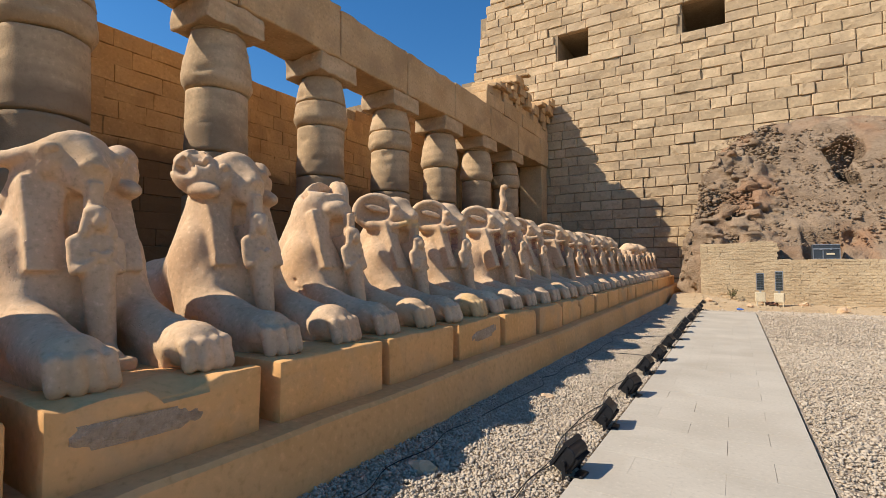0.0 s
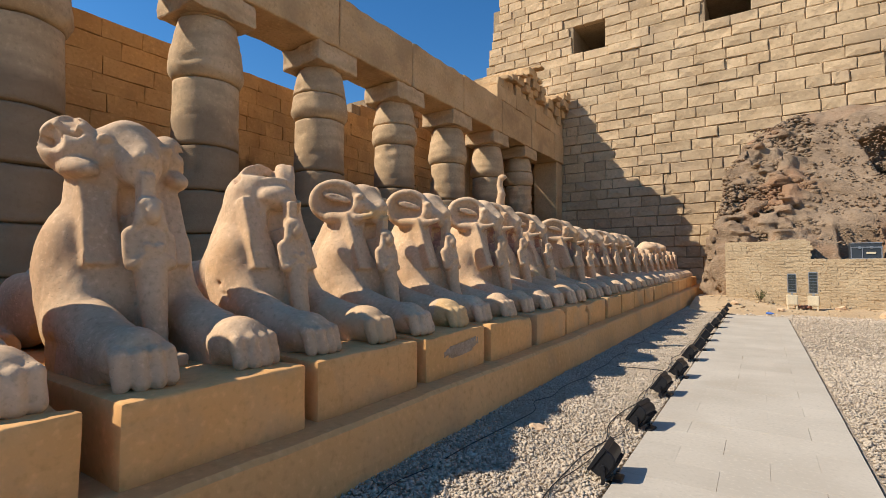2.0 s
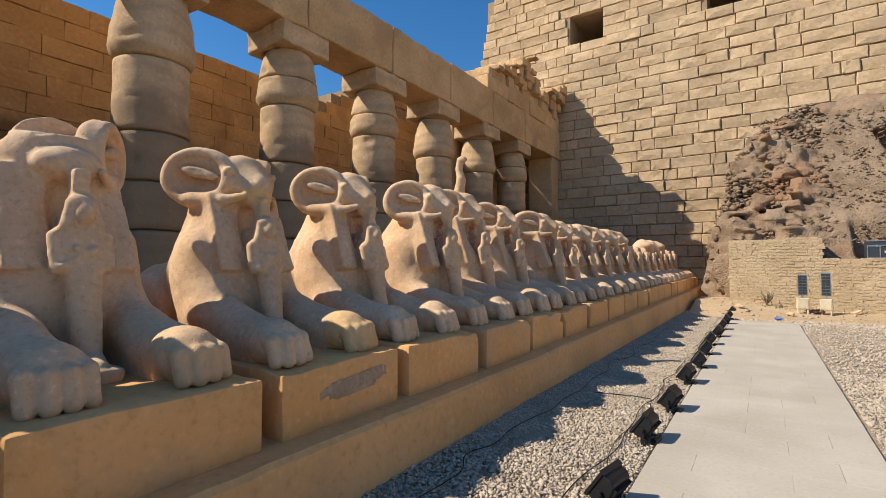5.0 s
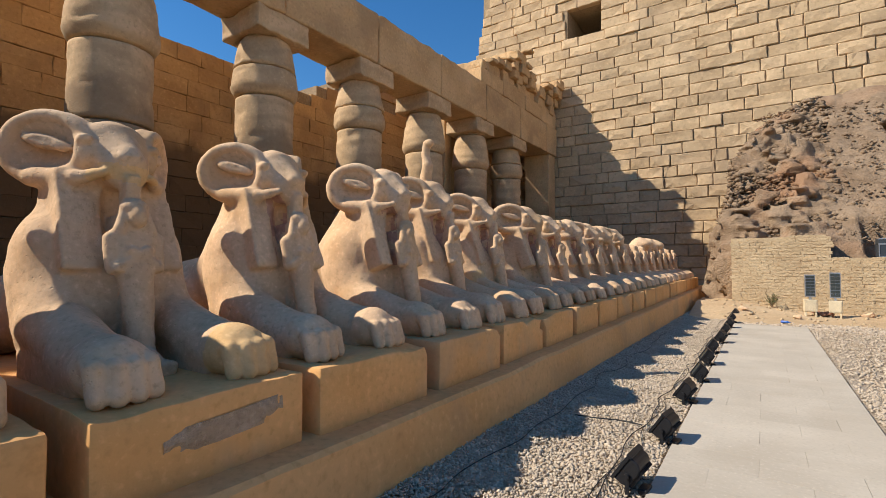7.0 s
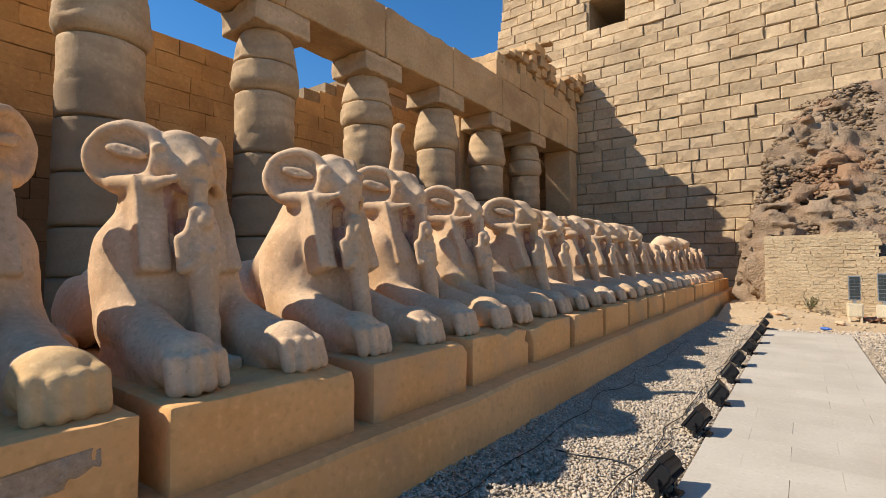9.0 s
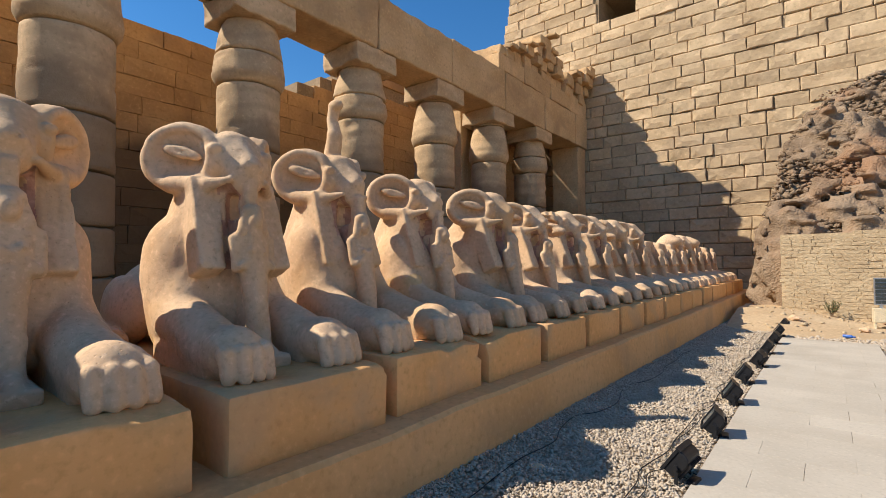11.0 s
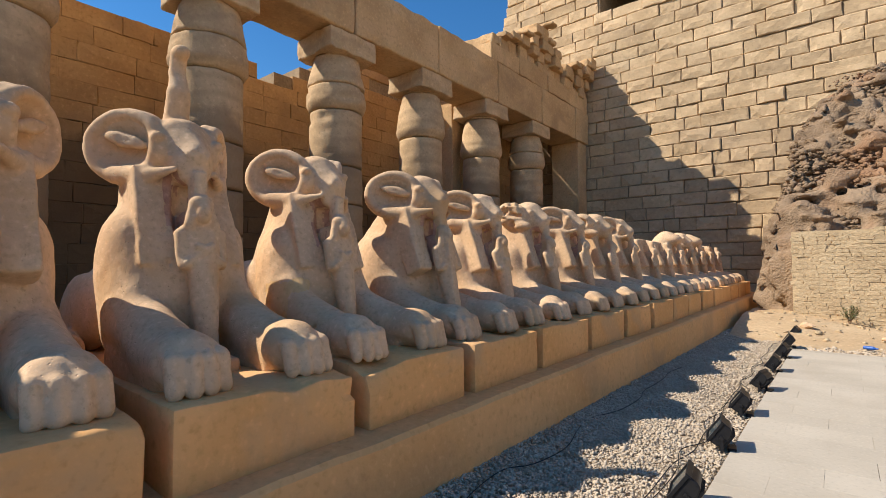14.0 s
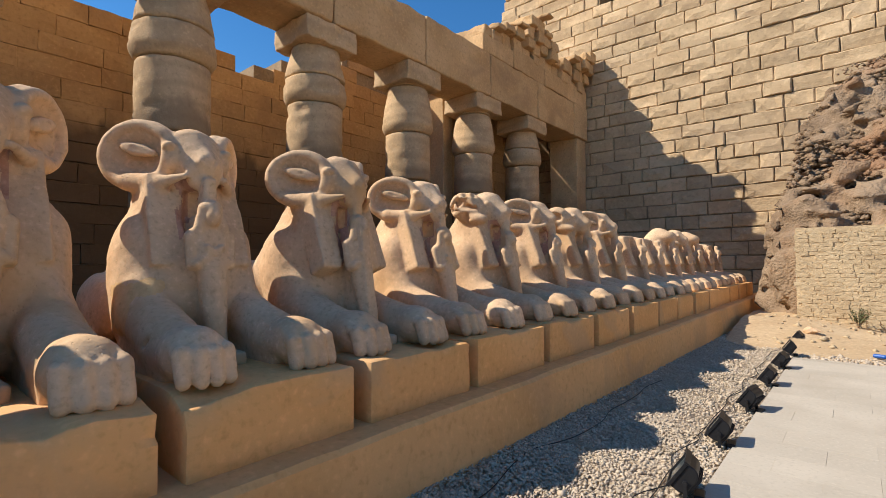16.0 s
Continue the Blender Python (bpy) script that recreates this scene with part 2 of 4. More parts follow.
class Carving:
    """A solid on a grid, to which rounded bodies are blended and from which others are cut."""

    def __init__(self, lo, hi, step):
        self.lo, self.step = np.array(lo, float), step
        self.count = np.ceil((np.array(hi, float) - self.lo) / step).astype(int) + 1
        self.field = np.full(tuple(self.count), 0.4)
        self.axes = [self.lo[a] + step * np.arange(self.count[a]) for a in range(3)]

    def window(self, lo, hi):
        cut = []
        for a in range(3):
            i = int(np.clip((lo[a] - self.lo[a]) / self.step, 0, self.count[a]))
            j = int(np.clip((hi[a] - self.lo[a]) / self.step + 2, 0, self.count[a]))
            cut.append(slice(i, j))
        x, y, z = (self.axes[a][cut[a]] for a in range(3))
        return tuple(cut), x[:, None, None], y[None, :, None], z[None, None, :]

    def blend(self, cut, d, k, minus):
        old = self.field[cut]
        if minus:
            d = -d
            h = np.maximum(k - np.abs(old - d), 0) / k
            self.field[cut] = np.maximum(old, d) + h * h * k / 4
        else:
            h = np.maximum(k - np.abs(old - d), 0) / k
            self.field[cut] = np.minimum(old, d) - h * h * k / 4

    def egg(self, c, r, k=0.05, minus=False, turn=0.0, yaw=0.0):
        """An ellipsoid; turn: degrees about the y axis, yaw: about z."""
        m = max(r) + k + 0.02
        cut, x, y, z = self.window([v - m for v in c], [v + m for v in c])
        x, y, z = x - c[0], y - c[1], z - c[2]
        if yaw:
            a = radians(yaw)
            x, y = x * math.cos(a) + y * math.sin(a), -x * math.sin(a) + y * math.cos(a)
        if turn:
            a = radians(turn)
            x, z = x * math.cos(a) + z * math.sin(a), -x * math.sin(a) + z * math.cos(a)
        q = np.sqrt((x / r[0]) ** 2 + (y / r[1]) ** 2 + (z / r[2]) ** 2)
        g = np.sqrt((x / r[0] ** 2) ** 2 + (y / r[1] ** 2) ** 2 + (z / r[2] ** 2) ** 2) + 1e-6
        self.blend(cut, q * (q - 1) / g, k, minus)

    def rod(self, a, b, ra, rb, k=0.05, minus=False, flat=1.0):
        """A tapered rod with round ends; flat squeezes it across y."""
        m = max(ra, rb) * max(1, flat) + k + 0.02
        cut, x, y, z = self.window([min(p, q) - m for p, q in zip(a, b)], [max(p, q) + m for p, q in zip(a, b)])
        bx, by, bz = (q - p for p, q in zip(a, b))
        px, py, pz = x - a[0], (y - a[1]), z - a[2]
        t = np.clip((px * bx + py * by + pz * bz) / (bx * bx + by * by + bz * bz), 0, 1)
        d = np.sqrt((px - t * bx) ** 2 + ((py - t * by) / flat) ** 2 + (pz - t * bz) ** 2)
        self.blend(cut, d - (ra + (rb - ra) * t), k, minus)

    def brick(self, c, half, k=0.04, minus=False, turn=0.0, round_=0.02, roll=0.0):
        """A rounded box; turn: degrees about y, roll: about x."""
        m = math.sqrt(sum(v * v for v in half)) + k + 0.02
        cut, x, y, z = self.window([v - m for v in c], [v + m for v in c])
        x, y, z = x - c[0], y - c[1], z - c[2]
        if turn:
            a = radians(turn)
            x, z = x * math.cos(a) + z * math.sin(a), -x * math.sin(a) + z * math.cos(a)
        if roll:
            a = radians(roll)
            y, z = y * math.cos(a) + z * math.sin(a), -y * math.sin(a) + z * math.cos(a)
        qx, qy, qz = np.abs(x) - half[0] + round_, np.abs(y) - half[1] + round_, np.abs(z) - half[2] + round_
        d = np.sqrt(np.maximum(qx, 0) ** 2 + np.maximum(qy, 0) ** 2 + np.maximum(qz, 0) ** 2) + np.minimum(np.maximum(np.maximum(qx, qy), qz), 0) - round_
        self.blend(cut, d, k, minus)

    def ring(self, c, rx, rz, thick, k=0.03, yaw=0.0):
        """An oval ring round the y axis."""
        m = max(rx, rz) + thick + k + 0.03
        cut, x, y, z = self.window([v - m for v in c], [v + m for v in c])
        x, y, z = x - c[0], y - c[1], z - c[2]
        if yaw:
            a = radians(yaw)
            x, y = x * math.cos(a) + y * math.sin(a), -x * math.sin(a) + y * math.cos(a)
        q = np.sqrt((x / rx) ** 2 + (z / rz) ** 2) + 1e-6
        d = np.sqrt(((q - 1) * (rx + rz) / 2) ** 2 + (y / 1.15) ** 2) - thick
        self.blend(cut, d, k, False)

    def weather(self, amount, size, seed):
        x, y, z = self.axes[0][:, None, None], self.axes[1][None, :, None], self.axes[2][None, None, :]
        self.field = self.field + amount * lattice_noise(x / size + seed * 3.7, y / size + seed * 1.3, z / size)

    def mesh(self, name, mat):
        f, n = self.field, self.count
        f[0], f[-1], f[:, 0], f[:, -1], f[:, :, -1], f[:, :, 0] = 0.1, 0.1, 0.1, 0.1, 0.1, np.maximum(f[:, :, 0], 0.02)
        s = f < 0
        total, hits = np.zeros((*(n - 1), 3)), np.zeros(tuple(n - 1))
        for axis in range(3):
            others = [a for a in range(3) if a != axis]
            for p in (0, 1):
                for q in (0, 1):
                    lo, hi = [None] * 3, [None] * 3
                    lo[axis], hi[axis] = slice(0, -1), slice(1, None)
                    for o, v in zip(others, (p, q)):
                        lo[o] = hi[o] = slice(v, n[o] - 1 + v)
                    a, b = f[tuple(lo)], f[tuple(hi)]
                    cross = (a < 0) != (b < 0)
                    t = np.where(cross, a / np.where(cross, a - b, 1), 0)
                    total[..., axis] += t
                    for o, v in zip(others, (p, q)):
                        total[..., o] += cross * v
                    hits += cross
        live = hits > 0
        index = np.full(live.shape, -1)
        index[live] = np.arange(live.sum())
        grid = np.argwhere(live)
        verts = self.lo + self.step * (grid + total[live] / hits[live][:, None])
        quads = []
        for axis in range(3):
            b, c = (axis + 1) % 3, (axis + 2) % 3
            lo, hi = [slice(None)] * 3, [slice(None)] * 3
            lo[axis], hi[axis] = slice(0, -1), slice(1, None)
            where = np.argwhere(s[tuple(lo)] != s[tuple(hi)])
            where = where[(where[:, b] > 0) & (where[:, c] > 0) & (where[:, b] < n[b] - 1) & (where[:, c] < n[c] - 1)]
            outward = s[tuple(lo)][tuple(where.T)]
            corners = []
            for db, dc in ((0, 0), (1, 0), (1, 1), (0, 1)):
                at = where.copy()
                at[:, b] -= 1 - db
                at[:, c] -= 1 - dc
                corners.append(index[tuple(at.T)])
            face = np.stack(corners, 1)
            face[~outward] = face[~outward][:, ::-1]
            quads.append(face)
        quads = np.concatenate(quads)
        data = bpy.data.meshes.new(name)
        data.from_pydata(verts.tolist(), [], quads.tolist())
        data.polygons.foreach_set("use_smooth", [True] * len(data.polygons))
        data.materials.append(mat)
        data.update()
        return data


# ---- ground ----
def sheet(name, x0, x1, y0, y1, z, mat, step, rough, seed, rise=None):
    bm = bmesh.new()
    nx, ny = max(1, round((x1 - x0) / step)), max(1, round((y1 - y0) / step))
    grid = [[None] * (ny + 1) for _ in range(nx + 1)]
    for i in range(nx + 1):
        for j in range(ny + 1):
            x, y = x0 + (x1 - x0) * i / nx, y0 + (y1 - y0) * j / ny
            h = z + rough * noise.noise((x * 0.9 + seed, y * 0.9, seed)) + 0.5 * rough * noise.noise((x * 3.1, y * 3.1 + seed, seed))
            if rise:
                h += rise(x, y)
            grid[i][j] = bm.verts.new((x, y, h))
    for i in range(nx):
        for j in range(ny):
            bm.faces.new((grid[i][j], grid[i + 1][j], grid[i + 1][j + 1], grid[i][j + 1]))
    return tagged(part(name, bm, mat, smooth=True), kind="structure")


def heap(x, y):
    """Gravel banked up against the plinth."""
    return 0.07 * max(0.0, min(1.0, (-1.9 - x) / 0.6)) + 0.012 * noise.noise((x * 4, y * 2.2, 2))


PATH_L, PATH_R, PATH_END = -1.04, 0.55, 19.3
ground = sheet("ground", -900, 900, -900, 900, -0.09, SAND, 90, 0.0, 3)
tagged(ground, "pale trodden sand of the temple court", "ground")
tagged(sheet("gravel_strip", -2.62, PATH_L - 0.01, -4, 25.5, -0.035, GRAVEL_BED, 0.12, 0.03, 5, heap),
       "strip of white limestone gravel beside the plinth", "gravel")
tagged(sheet("gravel_field", PATH_R + 0.02, 26, -8, 18.6, -0.035, GRAVEL_BED, 0.25, 0.03, 8),
       "field of white limestone gravel beside the path", "gravel")


def bank(x, y):
    """Sand drifted against the foot of the mud-brick wall."""
    a = max(0, min(1, (y - 19.4) / 3.6))
    b = max(0, min(1, (1.2 - x) / 2.6))
    return a * a * (3 - 2 * a) * (0.10 + 0.32 * b * b * (3 - 2 * b)) + 0.05 * a * noise.noise((x * 1.7, y * 1.7, 4))


tagged(sheet("sand_bank", -2.3, 26, 18.5, 30, -0.065, SAND, 0.2, 0.02, 11, bank), "drifted orange sand below the mud-brick wall", "sand")

# ---- plinth, pedestals and sphinxes ----
STARTS = (0.93, 2.26, 3.51, 4.83, 6.08, 7.43, 8.72, 9.95, 11.13, 12.36, 13.70, 15.00, 16.25, 17.57, 18.75)


def start(n):
    """Where the pedestal number n begins along the plinth."""
    return -0.35 if n < 0 else STARTS[n] if n < 15 else 18.75 + 1.25 * (n - 14)


def width(n):
    return min(1.18, start(n + 1) - start(n) - 0.12)


def level(y):
    return max(0.0, y - 8.0) * 0.011


def long_plinth():
    bm = bmesh.new()
    x0, x1, step, top = -6.2, -2.50, 0.35, 0.46
    ys = np.arange(-4.5, 28.7, step)
    rows = []
    ring = [(x1 + 0.07, -0.2), (x1 + 0.045, 0.15), (x1, top - 0.03), (x1 - 0.03, top), (x1 - 0.3, top), (x0, top), (x0, -0.2)]
    for y in ys:
        rows.append([bm.verts.new((x, y, z + (level(y) if z > 0.2 else 0))) for x, z in ring])
    for a, b in zip(rows, rows[1:]):
        for i in range(len(ring) - 1):
            bm.faces.new((a[i], b[i], b[i + 1], a[i + 1]))
    bm.faces.new(rows[0])
    bm.faces.new(rows[-1][::-1])
    wear(bm, 0.012, 0.7, 4)
    bmesh.ops.recalc_face_normals(bm, faces=list(bm.faces))
    bmesh.ops.subdivide_edges(bm, edges=[e for e in bm.edges if abs(e.verts[0].co.y - e.verts[1].co.y) > 0.2], cuts=1)
    wear(bm, 0.006, 0.2, 6)
    return part("plinth", bm, BASE_STONE)


tagged(long_plinth(), "long low ochre rendered plinth under the row of sphinxes", "plinth", kind="structure")


def pedestal(n):
    y0 = start(n)
    y1 = y0 + width(n)
    top, low = 0.885 + level(y0), 0.45 + level(y0)
    bm = block((-5.75, 0, low - 0.02), (-2.72 + 0.015 * math.sin(n * 1.7), y1 - y0, top), 0.085, 0.014 + 0.008 * (n % 3), 0.006, 0.3, n + 20)
    off = Vector((n * 4.1, n * 2.7, 1.0))
    chip = 0.02 + 0.026 * (n in (0, 4, 5, 6, 7, 8, 9, 10))
    for v in bm.verts:
        near = min(1, max(0, (v.co.x + 3.3) / 0.5)) if v.co.x < -2.8 else 1
        if v.co.z > top - 0.09 and near > 0:
            bite = noise.noise(v.co * 2.2 + off) + 0.25 * noise.noise(v.co * 6 + off)
            if bite > 0.05:
                v.co.z -= chip * near * min(1.6, (bite - 0.05) * 3)
                if v.co.x > -2.76:
                    v.co.x -= chip * min(1.2, (bite - 0.05) * 2)
    bm.transform(Matrix.Translation((0, y0, 0)))
    text = "worn ochre stone pedestal block with chipped upper edge" if chip > 0.03 else "smooth ochre rendered pedestal block on the long plinth"
    ob = part("pedestal", bm, PEDESTAL_STONE)
    tagged(ob, text, "pedestal", "pedestals under the sphinxes")
    for p in ob.data.polygons:
        p.use_smooth = True
    ob.data.set_sharp_from_angle(angle=radians(40))
    if n in (3, 0):
        scar = bmesh.new()
        grid = {}
        for i in range(25):
            for j in range(9):
                u, v = i / 24, j / 8
                y, z = y0 + (0.30 if n == 3 else 0.1) + 0.68 * u, top - 0.25 + 0.13 * v + 0.05 * (u - 0.5) * (1 if n == 3 else -0.5)
                edge = min(u, 1 - u) * 3 + min(v, 1 - v) * 1.5 + 0.5 * noise.noise((y * 6, z * 9, n))
                deep = -0.012 + 0.022 * min(1, max(0, edge)) + 0.01 * noise.noise((y * 25, z * 25, n))
                grid[i, j] = scar.verts.new((-2.72 + 0.015 * math.sin(n * 1.7) + deep, y, z))
        for i in range(24):
            for j in range(8):
                scar.faces.new((grid[i, j], grid[i + 1, j], grid[i + 1, j + 1], grid[i, j + 1]))
        part("mortar_patch", scar, MORTAR, ob, "rough grey mortar patch")
    return ob


MORTAR = material("rough_grey_mortar", (0.42, 0.29, 0.18), (0.54, 0.40, 0.27), 1.0, 4.0, 30.0, 0.8, 0.02, vary=0.0)


def sphinx(n, head, step, uraeus=False, figure=1.0, paws=(1, 1)):
    """A ram-headed sphinx lying with its paws forward (+x), a small standing figure under its chin."""
    s = Carving((-3.02, -0.66, -0.05), (0.02, 0.66, 2.36 if uraeus else 1.8), step)
    r = random.Random(n + 40)
    j = lambda a: r.uniform(-a, a)
    b = BACK.get(n, 0.0 if n < 9 else 0.1)
    # body, haunches, hind feet
    s.rod((-1.5, 0, 0.44), (-2.55, 0, 0.36), 0.36, 0.33, 0.1, flat=0.9)
    for e in (-1, 1):
        s.egg((-2.40, e * 0.29, 0.28), (0.50, 0.14, 0.29), 0.05)
        s.rod((-2.5, e * 0.46, 0.08), (-1.95, e * 0.50, 0.07), 0.10, 0.09, 0.03)
        # shoulders
        s.egg((-1.40, e * 0.28, 0.58), (0.31, 0.225, 0.42), 0.06, turn=12)
        s.egg((-1.38, e * 0.335, 0.74), (0.22, 0.15, 0.22), 0.03)
        s.egg((-1.28, e * 0.325, 0.33), (0.30, 0.17, 0.32), 0.05)
        # hollow under the belly behind the elbow
        s.egg((-1.80, e * 0.56, 0.10), (0.20, 0.19, 0.20), 0.02, minus=True)
        # forelegs
        s.rod((-1.18, e * 0.325, 0.30), (-0.66, e * 0.335, 0.165), 0.185, 0.16, 0.05)
        s.brick((-0.85, e * 0.335, 0.07), (0.42, 0.15, 0.09), 0.03, round_=0.03)
        s.rod((-0.70, e * 0.345, 0.155), (-0.36, e * 0.345, 0.135), 0.165, 0.155, 0.04)
        s.egg((-0.38, e * 0.34, 0.145), (0.19, 0.175, 0.145), 0.04)
        s.rod((-1.12, e * 0.53, 0.50), (-0.98, e * 0.56, 0.30), 0.014, 0.012, 0.01, minus=True)
        for toe in (-0.123, -0.041, 0.041, 0.123):
            tip = -0.155 - 2.2 * toe * toe
            s.rod((-0.40, e * 0.345 + toe * 0.85, 0.215), (tip - 0.045, e * 0.345 + toe, 0.165), 0.046, 0.05, 0.012)
            s.rod((tip - 0.045, e * 0.345 + toe, 0.165), (tip, e * 0.345 + toe * 1.03, 0.04), 0.05, 0.046, 0.008)
        for gap in (-0.083, 0.0, 0.083):
            s.rod((-0.26, e * 0.345 + gap, 0.262), (-0.10, e * 0.345 + gap, 0.20), 0.006, 0.016, 0.012, minus=True)
            s.rod((-0.10, e * 0.345 + gap, 0.20), (-0.085, e * 0.345 + gap, 0.02), 0.017, 0.014, 0.008, minus=True)
        if not paws[0 if e < 0 else 1]:
            s.egg((-0.14, e * 0.345 + 0.1, 0.275), (0.09, 0.08, 0.05), 0.01, minus=True, turn=25)
            s.egg((-0.34, e * 0.345 - 0.12, 0.33), (0.10, 0.07, 0.05), 0.01, minus=True)
            s.egg((-0.08, e * 0.345 - 0.12, 0.12), (0.05, 0.07, 0.06), 0.01, minus=True)
    # chest, neck and the mane falling to the back
    s.egg((-1.30, 0, 0.50), (0.30, 0.40, 0.50), 0.08)
    s.rod((-1.42 + b, 0, 0.78), (-1.42 + b, 0, 1.28), 0.29, 0.245, 0.08, flat=1.3)
    s.rod((-1.50 + b, 0, 1.24), (-1.86, 0, 0.62), 0.24, 0.27, 0.10, flat=1.15)
    s.egg((-1.22 + b / 2, 0, 0.52), (0.20, 0.34, 0.48), 0.06, turn=8)
    # wig lappets, cut off square on the chest
    for e in (-1, 1):
        s.brick((-1.225 + b, e * 0.245, 0.905), (0.105, 0.098, 0.335), 0.015, turn=21, roll=e * 2, round_=0.018)
        for k in range(-3, 4):
            s.rod((-1.215 + b, e * 0.245 + k * 0.026, 1.15), (-1.0 + b, e * 0.245 + k * 0.026, 0.60), 0.004, 0.004, 0.004, minus=True)
    s.egg((-1.03 + b, 0, 0.98), (0.21, 0.142, 0.36), 0.015, minus=True, turn=16)
    # slab behind the small figure, and the figure
    s.brick((-1.05 + b, 0, 0.50), (0.20, 0.055, 0.48), 0.015, turn=9)
    if figure > 0:
        w = figure
        f = b * 0.8
        s.brick((-0.80 + f, 0, 0.04), (0.22, 0.11, 0.045), 0.012)
        s.rod((-0.80 + f, 0, 0.10), (-0.915 + f, 0, 0.60), 0.062 * w, 0.092 * w, 0.015, flat=1.12)
        s.rod((-0.78 + f, 0, 0.105), (-0.66 + f, 0, 0.085), 0.062 * w, 0.045 * w, 0.02, flat=1.15)
        s.brick((-0.935 + f, 0, 0.71), (0.07, 0.115 * w, 0.13), 0.025, round_=0.05, turn=10)
        s.rod((-0.955 + f, -0.10 * w, 0.825), (-0.955 + f, 0.10 * w, 0.825), 0.052, 0.052, 0.02)
        for e in (-1, 1):
            s.rod((-0.95 + f, e * 0.135 * w, 0.815), (-0.91 + f, e * 0.135 * w, 0.63), 0.042, 0.038, 0.008)
            s.rod((-0.875 + f, e * 0.125 * w, 0.635), (-0.865 + f, -e * 0.05 * w, 0.745), 0.03, 0.026, 0.008)
        s.egg((-0.905 + f, 0, 0.955), (0.062, 0.056, 0.075), 0.008)
        s.egg((-0.95 + f, 0, 1.01), (0.075, 0.085, 0.06), 0.012)
        for e in (-1, 1):
            s.rod((-0.955 + f, e * 0.055, 1.02), (-0.925 + f, e * 0.088, 0.87), 0.026, 0.036, 0.008)
        s.brick((-1.005 + f, 0, 1.10), (0.06, 0.05, 0.12), 0.008)
    # head
    if head != "gone":
        s.egg((-1.38 + b, 0, 1.40), (0.24, 0.235, 0.20), 0.04)
        if head == "broken":
            s.egg((-1.20 + b, 0, 1.265), (0.17, 0.19, 0.12), 0.04)
            s.brick((-1.0 + b, 0, 1.60), (0.42, 0.32, 0.17), 0.012, minus=True, turn=-5)
            for _ in range(14):
                s.brick((r.uniform(-1.5, -1.0), r.uniform(-0.3, 0.12), r.uniform(1.42, 1.585)), (r.uniform(0.04, 0.10), r.uniform(0.04, 0.09), r.uniform(0.02, 0.05)),
                        0.006, minus=True, turn=r.uniform(-40, 40), round_=0.005, roll=r.uniform(-40, 40))
        elif head == "dome":
            s.egg((-1.22 + b, 0, 1.345), (0.26, 0.25, 0.16), 0.08)
        else:
            # sloping face with rounded sides, jaw, nose, mouth and eyes
            s.rod((-1.27 + b, 0, 1.425), (-1.095 + b, 0, 1.285), 0.178, 0.118, 0.03, flat=1.2)
            s.rod((-1.34 + b, 0, 1.52), (-1.03 + b, 0, 1.345), 0.085, 0.060, 0.06)
            s.rod((-1.30 + b, 0, 1.285), (-1.08 + b, 0, 1.215), 0.145, 0.084, 0.02, flat=1.38)
            s.egg((-0.99 + b, 0, 1.325), (0.042, 0.085, 0.042), 0.014)
            s.rod((-0.975 + b, -0.10, 1.25), (-0.975 + b, 0.10, 1.25), 0.011, 0.011, 0.005, minus=True)
            s.rod((-0.965 + b, 0, 1.26), (-0.953 + b, 0, 1.31), 0.008, 0.008, 0.005, minus=True)
            for e in (-1, 1):
                s.rod((-0.975 + b, e * 0.10, 1.25), (-1.12 + b, e * 0.18, 1.235), 0.011, 0.010, 0.005, minus=True)
                s.rod((-0.955 + b, e * 0.022, 1.31), (-0.975 + b, e * 0.058, 1.35), 0.010, 0.008, 0.004, minus=True)
                s.egg((-1.26 + b, e * 0.185, 1.37), (0.13, 0.075, 0.14), 0.03)
                s.egg((-1.115 + b, e * 0.21, 1.42), (0.05, 0.04, 0.035), 0.010, minus=True, turn=30)
                s.egg((-1.17 + b, e * 0.205, 1.43), (0.055, 0.05, 0.038), 0.005, turn=20)
        for e in (-1, 1):
            if head in ("ram", "uraeus") or (head == "broken" and e > 0) or (head == "half" and e > 0):
                # curled horn: a thick rim round a hollow that holds the ear, its lower edge running to the jaw
                a, cx, cy = e * -37, -1.42 + b, e * 0.325
                nx, ny = 0.60, e * 0.80
                s.egg((cx - nx * 0.07, cy - ny * 0.07, 1.390), (0.26, 0.11, 0.22), 0.03, yaw=a)
                s.ring((cx, cy, 1.390), 0.255, 0.205, 0.045, 0.008, yaw=a)
                s.ring((cx - nx * 0.06, cy - ny * 0.06, 1.390), 0.255, 0.205, 0.055, 0.01, yaw=a)
                s.egg((cx + nx * 0.07, cy + ny * 0.07, 1.390), (0.215, 0.12, 0.168), 0.006, minus=True, yaw=a)
                s.egg((cx + 0.02 + nx * 0.01, cy + ny * 0.01, 1.420), (0.16, 0.04, 0.048), 0.005, turn=-14, yaw=a)
                s.egg((cx + 0.03 + nx * 0.05, cy + ny * 0.05, 1.422), (0.11, 0.022, 0.018), 0.004, minus=True, turn=-14, yaw=a)
                s.egg((cx + 0.04 + nx * 0.005, cy + ny * 0.005, 1.325), (0.12, 0.05, 0.05), 0.006, minus=True, yaw=a)
                s.rod((-1.47 + b, e * 0.365, 1.205), (-1.20 + b, e * 0.235, 1.19), 0.062, 0.05, 0.03)
                s.rod((-1.20 + b, e * 0.235, 1.19), (-1.04 + b, e * 0.14, 1.225), 0.046, 0.022, 0.012)
            elif n == 0 and e < 0:
